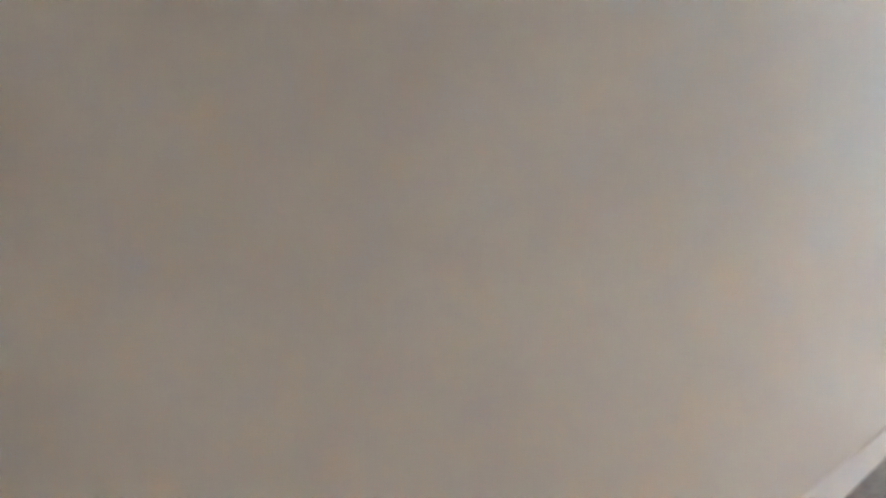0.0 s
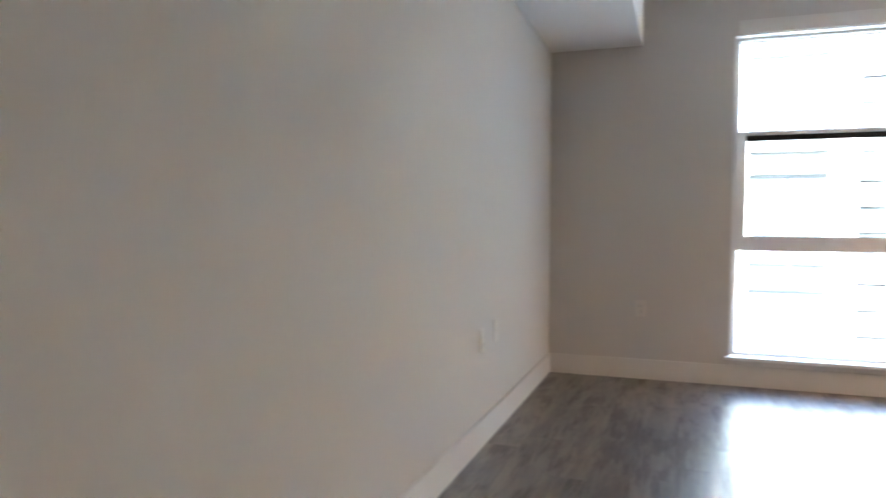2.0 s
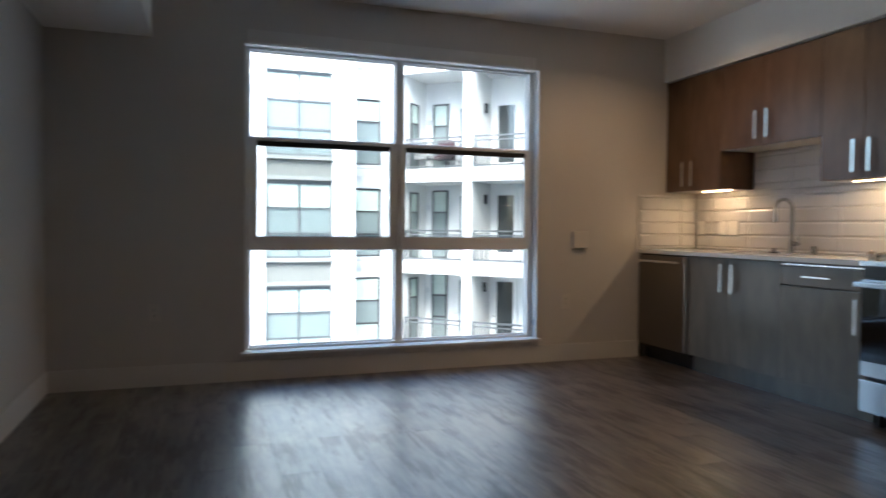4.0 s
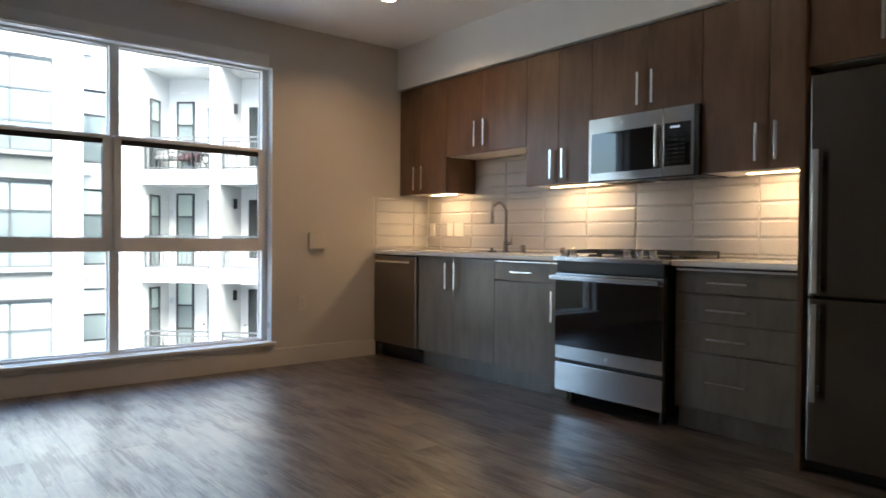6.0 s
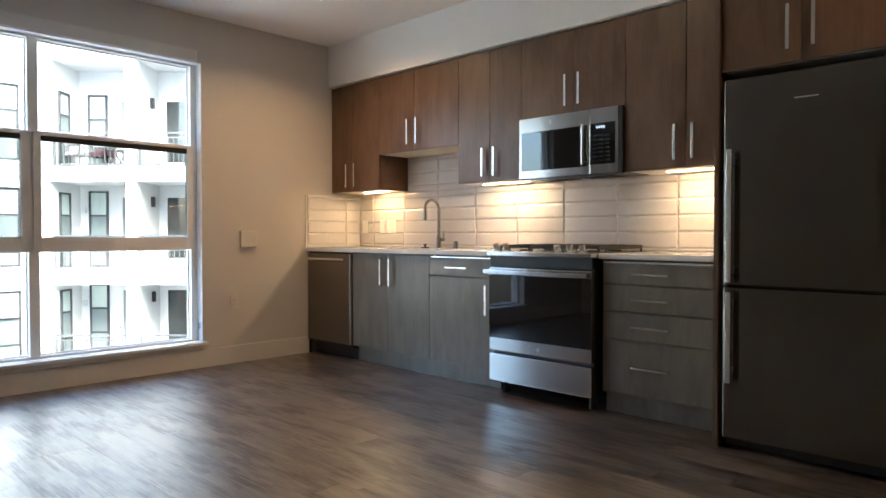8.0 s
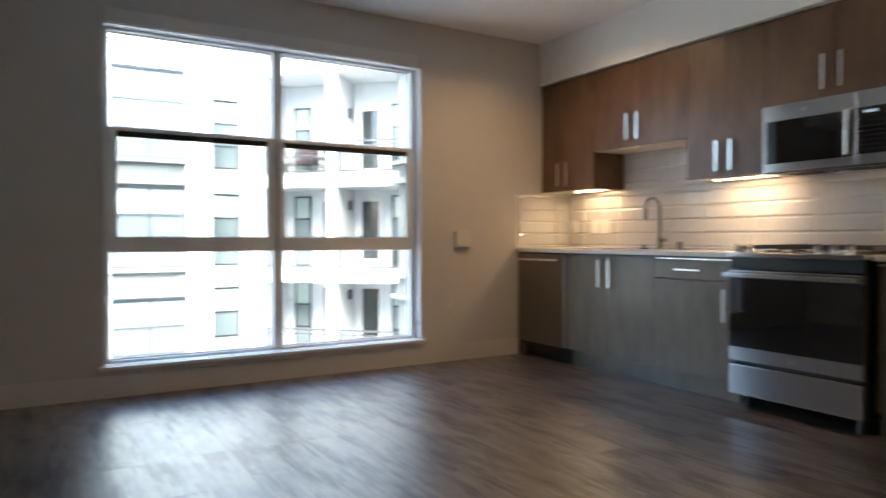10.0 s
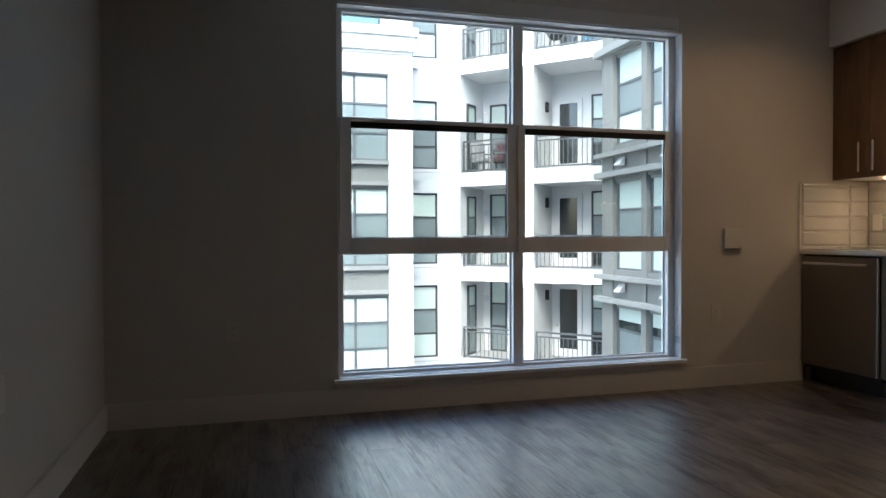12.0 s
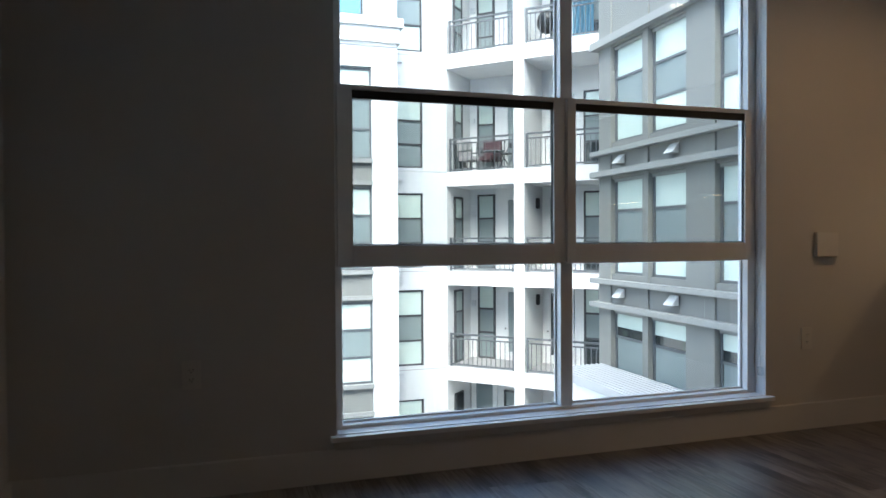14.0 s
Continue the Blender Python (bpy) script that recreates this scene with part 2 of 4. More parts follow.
def sweep(bm, path, r, seg=10):
    rings = []
    for i, p in enumerate(path):
        p = Vector(p)
        d = (Vector(path[min(i + 1, len(path) - 1)]) - Vector(path[max(i - 1, 0)])).normalized()
        turn = d.to_track_quat("Z", "Y").to_matrix()
        rings.append([bm.verts.new(p + turn @ Vector((r * math.cos(a), r * math.sin(a), 0))) for a in [2 * math.pi * k / seg for k in range(seg)]])
    for u, v in zip(rings, rings[1:]):
        for k in range(seg):
            bm.faces.new((u[k], u[(k + 1) % seg], v[(k + 1) % seg], v[k]))
    bm.faces.new(rings[0][::-1])
    bm.faces.new(rings[-1])
    return bm


def spot(ob):
    p = Vector((0, 0, 0))
    while ob:
        p += ob.location
        ob = ob.parent
    return p


def part(name, bm, material, parent=None, label="", kind="", smooth=False, xf=None):
    """Links bm, given in world metres, as one mesh under parent."""
    if xf:
        bm.transform(xf)
    if parent:
        bm.transform(Matrix.Translation(-spot(parent)))
    bmesh.ops.recalc_face_normals(bm, faces=bm.faces)
    me = bpy.data.meshes.new(name)
    bm.to_mesh(me)
    bm.free()
    me.materials.append(material)
    if smooth:
        me.shade_smooth()
        me.set_sharp_from_angle(angle=radians(40))
    ob = new(name, me)
    ob.parent = parent
    return tagged(ob, label=label, kind=kind)


def thing(name, at, label, category, group=""):
    ob = new(name)
    ob.empty_display_size = 0.1
    ob.location = at
    return tagged(ob, label=label, category=category, group=group)


def bmb(*dims, bevel=0.0):
    bm = bmesh.new()
    for d in dims:
        box(bm, *d, bevel=bevel)
    return bm


def structure(name, bm, material, label="", xf=None, smooth=False):
    return part(name, bm, material, None, label, "structure", smooth, xf)


# ---- the room ----
W, H, BACK = 5.045, 2.705, -11.6
WX0, WX1, WZ0, WZ1 = 1.222, 3.49, 0.195, 2.345

floor = structure("floor", bmb((-0.2, W + 0.2, BACK - 0.2, 0.0, -0.06, -0.012)), M_SUB, "grey-brown wood-look vinyl plank floor")
structure("ceiling", bmb((-0.2, W + 0.2, BACK - 0.2, 0.2, H, H + 0.2)), M_CEIL, "white painted smooth ceiling")
structure("wall_north", bmb((-0.2, WX0, 0, 0.2, -0.3, H), (WX1, W + 0.2, 0, 0.2, -0.3, H), (WX0, WX1, 0, 0.2, -0.3, WZ0), (WX0, WX1, 0, 0.2, WZ1, H)), M_WALL, "greige painted wall with a large window opening")
structure("wall_west", bmb((-0.2, 0, BACK, 0, -0.012, H)), M_WALL, "greige painted plain side wall")
structure("wall_east", bmb((W, W + 0.2, BACK, 0, -0.012, H)), M_WALL, "painted wall behind the kitchen run")
structure("wall_south", bmb((0, W, BACK - 0.2, BACK, -0.012, H)), M_WALL, "plain painted end wall")
structure("ceiling_soffit", bmb((0, 0.634, BACK, 0, 2.325, H)), M_CEIL, "white boxed soffit along the side wall")
structure("ceiling_bulkhead", bmb((4.683, W, BACK, 0, 2.338, H)), M_CEIL, "white bulkhead over the wall cabinets")


def skirting(name, x0, x1, y0, y1, label):
    bm = bmb((x0, x1, y0, y1, 0.0, 0.14))
    edges = [e for e in bm.edges if all(v.co.z > 0.13 for v in e.verts)]
    bmesh.ops.bevel(bm, geom=edges, offset=0.004, segments=2, affect="EDGES")
    structure(name, bm, M_TRIM, label)


skirting("baseboard", 0.0, 4.455, -0.015, -0.0005, "flat painted baseboard under the window")
skirting("baseboard", 0.0005, 0.015, BACK, -0.0155, "flat painted baseboard along the side wall")
skirting("baseboard", W - 0.015, W - 0.0005, BACK, -4.45, "flat painted baseboard past the refrigerator")

# ---- window ----
win = tagged(new("window_1"), label="large white-framed six-light window with two awning sashes", category="window", kind="structure")
part("window_frame", bmb((WX0 + 0.001, 1.262, 0.075, 0.15, WZ0 + 0.001, WZ1 - 0.001), (3.435, WX1 - 0.001, 0.075, 0.15, WZ0 + 0.001, WZ1 - 0.001), (1.262, 3.435, 0.075, 0.15, WZ0 + 0.001, 0.216), (1.262, 3.435, 0.075, 0.15, 2.322, WZ1 - 0.001), (2.326, 2.390, 0.075, 0.15, 0.216, 2.322), (1.262, 2.326, 0.078, 0.15, 1.685, 1.712), (2.390, 3.435, 0.078, 0.15, 1.685, 1.712), (1.262, 2.326, 0.078, 0.15, 0.916, 0.945), (2.390, 3.435, 0.078, 0.15, 0.916, 0.945), bevel=0.003), M_FRAME, win)
for x0, g0, g1, x1 in ((1.242, 1.309, 2.279, 2.332), (2.352, 2.397, 3.396, 3.432)):
    s = part("window_sash", bmb((x0, g0, 0.050, 0.0745, 0.913, 1.706), (g1, x1, 0.050, 0.0745, 0.913, 1.706), (g0, g1, 0.050, 0.0745, 0.913, 1.006), (g0, g1, 0.050, 0.0745, 1.684, 1.706), bevel=0.003), M_FRAME, win)
    # black strips round the pane, tallest below the top rail
    part("pane_strip", bmb((g0, g1, 0.056, 0.0735, 1.648, 1.6835), (g0, g0 + 0.004, 0.062, 0.0735, 1.006, 1.648), (g1 - 0.004, g1, 0.062, 0.0735, 1.006, 1.648), (g0 + 0.004, g1 - 0.004, 0.062, 0.0735, 1.0065, 1.011)), M_BLACKSTRIP, s, "black strips around the sash pane")
for k, (x0, x1, z0, z1, y) in enumerate(((1.262, 2.326, 0.216, 0.916, 0.132), (2.39, 3.435, 0.216, 0.916, 0.132), (1.3, 2.29, 0.99, 1.69, 0.068), (2.39, 3.405, 0.99, 1.69, 0.068), (1.262, 2.326, 1.712, 2.322, 0.132), (2.39, 3.435, 1.712, 2.322, 0.132))):
    bm = bmesh.new()
    bm.faces.new([bm.verts.new(p) for p in ((x0, y, z0), (x1, y, z0), (x1, y, z1), (x0, y, z1))])
    pane = part("pane", bm, M_GLASS, win)
    pane.visible_shadow = False
    if k not in (2, 3):
        part("glazing_bead", bmb((x0, x0 + 0.009, 0.118, 0.131, z0, z1), (x1 - 0.009, x1, 0.118, 0.131, z0, z1), (x0 + 0.012, x1 - 0.012, 0.118, 0.131, z0, z0 + 0.009), (x0 + 0.012, x1 - 0.012, 0.118, 0.131, z1 - 0.009, z1), bevel=0.002), M_FRAME, win)
for x0, x1 in ((1.3, 2.30), (2.41, 3.41)):
    bm = bmesh.new()
    bm.faces.new([bm.verts.new(p) for p in ((x0 - 0.01, 0.12, 0.96), (x1 + 0.01, 0.12, 0.96), (x1 + 0.01, 0.12, 1.69), (x0 - 0.01, 0.12, 1.69))])
    scr = part("insect_screen", bm, M_SCREEN, win, "fine grey insect screen")
    scr.visible_shadow = False
part("window_sill", bmb((1.197, 3.515, -0.038, -0.001, 0.176, 0.197), (WX0 + 0.001, WX1 - 0.001, -0.001, 0.0745, 0.1955, 0.2), bevel=0.0015), M_FRAME, win)
part("jamb_liner", bmb((WX0 + 0.0005, WX0 + 0.006, 0.0, 0.0745, 0.2005, WZ1 - 0.0065), (WX1 - 0.006, WX1 - 0.0005, 0.0, 0.0745, 0.2005, WZ1 - 0.0065), (WX0 + 0.0005, WX1 - 0.0005, 0.0, 0.0745, WZ1 - 0.006, WZ1 - 0.0005)), M_FRAME, win, "white painted window return")
part("apron", bmb((1.212, 3.5, -0.017, -0.0005, 0.142, 0.1755), bevel=0.002), M_TRIM, win)
part("sash_catch", bmb((2.318, 2.33, 0.043, 0.0495, 0.925, 0.985), bevel=0.002), M_FRAME, win)

val = thing("roller_shade", (2.35, 0, 2.346), "white roller shade cassette rolled up above the window", "window shade")
part("cassette", bmb((1.246, 3.442, -0.014, -0.0005, 2.347, 2.437), bevel=0.003), M_TRIM, val)
part("end_cap", bmb((3.4425, 3.448, -0.015, -0.0005, 2.349, 2.435), bevel=0.001), M_PLASTIC, val)
bm = bmesh.new()
for side in (0.0, 0.018):
    pts = [(3.472 - side * 0.3, 0.022 + side + 0.003 * math.sin(k * 0.35), 2.33 - k * 0.0485) for k in range(42)]
    sweep(bm, pts, 0.0014, 6)
part("chain", bm, M_PLASTIC, val, "thin white bead chain", smooth=True)
part("chain_tensioner", bmb((3.468, 3.488, 0.012, 0.046, 0.30, 0.345), bevel=0.004), clear("clear_plastic", (0.8, 0.85, 0.9), 2.0), val, "clear plastic chain guide")

# ---- things on the walls ----


def plate(at, turn, kind_name, label):
    ob = thing(kind_name, at, label, "outlet" if "outlet" in kind_name else "wall plate", "wall plates")
    bm = bmb((-0.036, 0.036, -0.006, -0.0003, -0.058, 0.058), bevel=0.0022)
    p = part("cover_plate", bm, M_PLATE)
    p.parent = ob
    if "outlet" in kind_name:
        p2 = part("receptacle", bmb((-0.0165, 0.0165, -0.0085, -0.0062, -0.034, 0.034), bevel=0.001), M_PLATE)
        p2.parent = ob
        for z in (-0.019, 0.019):
            for x in (-0.0065, 0.0065):
                p3 = part("socket_slot", bmb((x - 0.001, x + 0.001, -0.0092, -0.0086, z - 0.002, z + 0.006)), M_SLOT)
                p3.parent = p2
            bm = bmesh.new()
            p3 = part("socket_hole", rod(bm, (0, -0.0086, z - 0.008), (0, -0.0092, z - 0.008), 0.0024, seg=8), M_SLOT)
            p3.parent = p2
    for z in (-0.047, 0.047):
        bm = bmesh.new()
        p4 = part("screw", rod(bm, (0, -0.0061, z), (0, -0.0072, z), 0.003, seg=8), M_PLATE)
        p4.parent = ob
    ob.rotation_euler = (0, 0, radians(turn))
    return ob


plate((0.645, 0, 0.495), 0, "power_outlet", "white duplex power outlet low on the greige window wall")
plate((3.753, 0, 0.488), 0, "power_outlet", "white duplex power outlet low on the wall beside the window")
plate((0, -1.80, 0.517), 90, "power_outlet", "white duplex power outlet low on the plain side wall")
plate((0, -1.54, 0.53), 90, "data_plate", "white data plate beside the power outlet on the side wall")

th = thing("wall_sensor", (3.87, 0, 0.995), "white square plastic wall sensor with side vents", "wall sensor")
part("housing", bmb((3.800, 3.944, -0.030, -0.004, 0.925, 1.06), bevel=0.006), M_PLATE, th)
part("back_plate", bmb((3.806, 3.938, -0.0038, -0.0004, 0.931, 1.054)), M_PLASTIC, th)
bm = bmesh.new()
for k in range(11):
    box(bm, 3.7992, 3.7998, -0.025, -0.011, 0.936 + k * 0.0105, 0.939 + k * 0.0105)
part("vents", bm, M_SLOT, th)

# ---- ceiling downlights ----


def downlight(x, y, power=0.75):
    ob = thing("ceiling_downlight", (x, y, H), "round white recessed downlight, lit warm", "ceiling light", "ceiling downlights")
    bm = bmesh.new()
    rod(bm, (x, y, H - 0.006), (x, y, H - 0.0005), 0.078, seg=40)
    part("trim_ring", bm, M_PLASTIC, ob)
    bm = bmesh.new()
    rod(bm, (x, y, H - 0.011), (x, y, H - 0.0065), 0.044, 0.047, seg=40)
    part("lens", bm, M_LAMP, ob, "glowing warm lens")
    lamp = new("downlight_lamp", bpy.data.lights.new("downlight_lamp", "AREA"))
    lamp.data.shape, lamp.data.size, lamp.data.energy, lamp.data.color = "DISK", 0.13, power, (1.0, 0.56, 0.26)
    lamp.data.spread = radians(145)
    lamp.parent = ob
    lamp.location = (0, 0, -0.014)


for x, y, power in ((3.88, -1.02, 0.95), (3.85, -2.86, 0.10), (3.85, -4.62, 0.22), (4.6, -10.3, 0.4)):
    downlight(x, y, power)

# ---- kitchen ----


def pull(parent, y, z, length, x, vertical=True, w=0.016):
    """A flat bar pull at the door face x, its middle at y, z."""
    a, h = 0.026, length / 2
    if vertical:
        bm = bmb((x - a - 0.008, x - a, y - w / 2, y + w / 2, z - h, z + h), (x - a, x - 0.0003, y - 0.004, y + 0.004, z - h, z - h + 0.009), (x - a, x - 0.0003, y - 0.004, y + 0.004, z + h - 0.009, z + h), bevel=0.001)
    else:
        bm = bmb((x - a - 0.008, x - a, y - h, y + h, z - w / 2, z + w / 2), (x - a, x - 0.0003, y - h, y - h + 0.009, z - 0.004, z + 0.004), (x - a, x - 0.0003, y + h - 0.009, y + h, z - 0.004, z + 0.004), bevel=0.001)
    return part("handle", bm, M_CHROME, parent, "satin metal bar pull")


def front(name, parent, x, y0, y1, z0, z1, material, t=0.019):
    return part(name, bmb((x, x + t, y0 + 0.002, y1 - 0.002, z0 + 0.002, z1 - 0.002), bevel=0.001), material, parent)


def wall_cabinet(y1, y0, z0, z1, x, splits, handles, label, hz, hl=0.2, material=None):
    """Spans y1 (nearer the window) down to y0."""
    material = material or M_UPPER
    ob = thing("wall_cabinet", (x, (y0 + y1) / 2, z0), label, "kitchen cabinet", "wall cabinets")
    part("cabinet_body", bmb((x + 0.05, W - 0.001, y0 + 0.0185, y1 - 0.0185, z0 + 0.021, z1), (x + 0.0205, W - 0.001, y0 + 0.0004, y0 + 0.018, z0 + 0.002, z1), (x + 0.0205, W - 0.001, y1 - 0.018, y1 - 0.0004, z0 + 0.002, z1), (x + 0.0205, W - 0.001, y0 + 0.0185, y1 - 0.0185, z0 + 0.002, z0 + 0.0205)), material, ob)
    part("bottom_panel", bmb((x + 0.022, W - 0.012, y0 + 0.018, y1 - 0.018, z0 - 0.0005, z0 + 0.0016)), M_CARCASS, ob, "pale underside panel")
    edges = [y1, *splits, y0]
    for (a, b), hy in zip(zip(edges, edges[1:]), handles):
        d = front("door", ob, x, b, a, z0, z1, material)
        pull(d, hy, hz, hl, x)
    return ob


XU = 4.716
wall_cabinet(-0.002, -0.655, 1.40, 2.33, XU, [-0.30], [-0.245, -0.355], "dark walnut laminate two-door wall cabinet next to the window wall", 1.54)
wall_cabinet(-0.655, -1.56, 1.69, 2.33, XU, [-1.085], [-1.027, -1.13], "short dark walnut laminate wall cabinet above the sink", 1.84)
wall_cabinet(-1.56, -2.150, 1.40, 2.33, XU, [-1.865], [-1.815, -1.92], "dark walnut laminate two-door wall cabinet beside the microwave", 1.54)
wall_cabinet(-2.150, -2.928, 1.80, 2.33, XU, [-2.565], [-2.515, -2.615], "short dark walnut laminate wall cabinet above the microwave", 1.945)
wall_cabinet(-2.928, -3.645, 1.40, 2.33, XU, [-3.305], [-3.25, -3.355], "dark walnut laminate two-door wall cabinet beside the refrigerator", 1.545)
wall_cabinet(-3.672, -4.402, 1.792, 2.33, 4.30, [-4.025], [-3.975, -4.08], "deep reddish-brown laminate cabinet above the refrigerator", 1.945)

pan = thing("end_panel", (4.28, -3.658, 0), "tall dark laminate end panel beside the refrigerator", "cabinet panel", "end panels")
part("panel", bmb((4.285, W - 0.001, -3.670, -3.647, 0.0, 2.33), bevel=0.001), M_UPPER, pan)
pan = thing("end_panel", (4.28, -4.418, 0), "tall dark laminate end panel on the far side of the refrigerator", "cabinet panel", "end panels")
part("panel", bmb((4.285, W - 0.001, -4.428, -4.404, 0.0, 2.33), bevel=0.001), M_UPPER, pan)


def light_bar(y0, y1):
    ob = thing("undercabinet_light", (4.87, (y0 + y1) / 2, 1.393), "slim lit warm light bar under the wall cabinet", "light", "undercabinet lights")
    part("housing", bmb((4.855, 4.887, y0, y1, 1.3976, 1.3993), bevel=0.0005), M_PLASTIC, ob)
    part("diffuser", bmb((4.857, 4.885, y0 + 0.003, y1 - 0.003, 1.3958, 1.3974)), M_LED, ob, "glowing warm diffuser")


light_bar(-0.60, -0.28)
light_bar(-2.09, -1.68)
light_bar(-3.60, -3.12)

# base cabinets
XB = 4.457


def base_cabinet(y1, y0, label, toe=True):
    ob = thing("base_cabinet", (XB, (y0 + y1) / 2, 0), label, "kitchen cabinet", "base cabinets")
    part("cabinet_body", bmb((XB + 0.05, W - 0.001, y0 + 0.0185, y1 - 0.0185, 0.139, 0.884), (XB + 0.0205, W - 0.001, y0 + 0.0004, y0 + 0.018, 0.12, 0.884), (XB + 0.0205, W - 0.001, y1 - 0.018, y1 - 0.0004, 0.12, 0.884), (XB + 0.0205, W - 0.001, y0 + 0.0185, y1 - 0.0185, 0.12, 0.1385)), M_LOWER, ob)
    part("toe_kick", bmb((XB + 0.065, XB + 0.08, y0 + 0.0004, y1 - 0.0004, 0.0, 0.1195)), M_LOWER, ob)
    return ob


c = base_cabinet(-0.625, -1.515, "grey-brown laminate two-door sink base cabinet")
for a, b, hy in ((-0.625, -1.065, -1.003), (-1.065, -1.515, -1.107)):
    d = front("door", c, XB, b, a, 0.13, 0.878, M_LOWER)
    pull(d, hy, 0.738, 0.2, XB, w=0.018)
c = base_cabinet(-1.515, -2.133, "grey-brown laminate base cabinet with one drawer over one door")
d = front("drawer_front", c, XB, -2.133, -1.515, 0.737, 0.858, M_LOWER)
pull(d, -1.80, 0.797, 0.2, XB, False, 0.012)
part("edge_strip", bmb((XB + 0.002, XB + 0.019, -2.125, -1.525, 0.862, 0.872), bevel=0.001), M_CHROME, c, "thin bright metal strip above the drawer")
d = front("door", c, XB, -2.133, -1.515, 0.13, 0.733, M_LOWER)
pull(d, -2.072, 0.59, 0.2, XB, w=0.018)
c = base_cabinet(-2.925, -3.645, "grey-brown laminate base cabinet with four drawers")
for z0, z1, hz in ((0.745, 0.858, 0.803), (0.593, 0.742, 0.662), (0.436, 0.590, 0.511), (0.13, 0.433, 0.287)):
    d = front("drawer_front", c, XB, -3.60, -2.94, z0, z1, M_LOWER)
    pull(d, -3.24, hz, 0.215, XB, False, 0.011)
part("edge_strip", bmb((XB - 0.004, XB + 0.019, -3.60, -2.94, 0.861, 0.873), bevel=0.001), M_CHROME, c, "thin bright metal strip above the drawers")
part("filler", bmb((XB + 0.001, XB + 0.02, -3.644, -3.602, 0.12, 0.88)), M_LOWER, c)

# dishwasher
dw = thing("dishwasher", (4.45, -0.32, 0), "stainless steel built-in dishwasher with a bar handle", "dishwasher")
part("body", bmb((4.476, 5.0, -0.618, -0.024, 0.10, 0.88)), M_BLACK, dw)
part("door", bmb((4.438, 4.4755, -0.616, -0.028, 0.128, 0.868), bevel=0.004), M_WSTEEL, dw, "brushed stainless door")
# added chrome strip, stands in for light on the door's side edge
part("lit_edge_strip", bmb((4.436, 4.452, -0.6225, -0.6165, 0.13, 0.865), bevel=0.001), M_CHROME, dw, "bright strip added for the lit side edge of the door")
part("kick_plate", bmb((4.53, 4.545, -0.618, -0.024, 0.0, 0.0995)), M_BLACK, dw)
bm = bmesh.new()
rod(bm, (4.408, -0.575, 0.823), (4.408, -0.07, 0.823), 0.010)
for y in (-0.54, -0.105):
    rod(bm, (4.4375, y, 0.823), (4.409, y, 0.823), 0.006, seg=10)
part("handle", bm, M_CHROME, dw, smooth=True)
fil = thing("filler_strip", (4.458, -0.013, 0), "narrow laminate filler strip between the wall and the dishwasher", "cabinet panel")
part("strip", bmb((4.46, 4.478, -0.0235, -0.016, 0.0, 0.884)), M_LOWER, fil)

# countertops, with the sink cut out
ct = thing("countertop", (4.74, -1.07, 0.885), "white quartz countertop around the sink", "countertop")
part("slab", bmb((4.436, 4.55, -2.136, -0.0005, 0.885, 0.915), (4.93, W - 0.001, -2.136, -0.0005, 0.885, 0.915), (4.55, 4.93, -0.78, -0.0005, 0.885, 0.915), (4.55, 4.93, -2.136, -1.38, 0.885, 0.915)), M_COUNTER, ct)
ct = thing("countertop", (4.74, -3.28, 0.885), "short white quartz countertop beside the range", "countertop")
part("slab", bmb((4.436, W - 0.001, -3.646, -2.921, 0.885, 0.915), bevel=0.0015), M_COUNTER, ct)
sk = thing("kitchen_sink", (4.74, -1.08, 0.7), "stainless steel undermount sink basin", "sink")
part("basin", bmb((4.545, 4.548, -1.385, -0.775, 0.70, 0.8845), (4.932, 4.935, -1.385, -0.775, 0.70, 0.8845), (4.548, 4.932, -0.778, -0.775, 0.70, 0.8845), (4.548, 4.932, -1.385, -1.382, 0.70, 0.8845), (4.548, 4.932, -1.382, -0.778, 0.70, 0.703)), M_STEEL, sk)

fc = thing("kitchen_faucet", (4.965, -1.11, 0.915), "chrome gooseneck pull-down kitchen faucet", "faucet")
bm = bmesh.new()
rod(bm, (4.965, -1.11, 0.9155), (4.965, -1.11, 0.925), 0.028, 0.025, 24)
rod(bm, (4.965, -1.11, 0.925), (4.965, -1.11, 1.01), 0.021, 0.019, 24)
part("base", bm, M_FAUCET, fc, smooth=True)
bm = bmesh.new()
arc = [(4.965, -1.11, 1.01 + 0.02 * k) for k in range(12)]
arc += [(4.965 - 0.070 * (1 - math.cos(a)), -1.11 + 0.012 * math.sin(a / 2), 1.235 + 0.070 * math.sin(a)) for a in [math.pi * k / 16 for k in range(1, 17)]]
sweep(bm, arc, 0.0125, 14)
part("spout", bm, M_FAUCET, fc, smooth=True)
bm = bmesh.new()
rod(bm, (4.825, -1.098, 1.235), (4.825, -1.098, 1.14), 0.0145, 0.018, 20)
part("spray_head", bm, M_FAUCET, fc, smooth=True)
bm = bmesh.new()
rod(bm, (4.965, -1.13, 0.985), (4.965, -1.172, 0.985), 0.012, seg=16)
rod(bm, (4.965, -1.166, 0.985), (4.955, -1.176, 1.06), 0.006, 0.005, 12)
part("lever", bm, M_FAUCET, fc, smooth=True)
sp = thing("air_gap_cap", (4.965, -1.30, 0.915), "small chrome air gap cap by the sink", "sink fitting")
bm = bmesh.new()
rod(bm, (4.965, -1.30, 0.9155), (4.965, -1.30, 0.975), 0.021, 0.02, 24)
part("cap", bm, M_FAUCET, sp, smooth=True)
st = thing("sink_stopper", (4.95, -0.965, 0.915), "small black rubber sink stopper on the countertop", "sink fitting")
bm = bmesh.new()
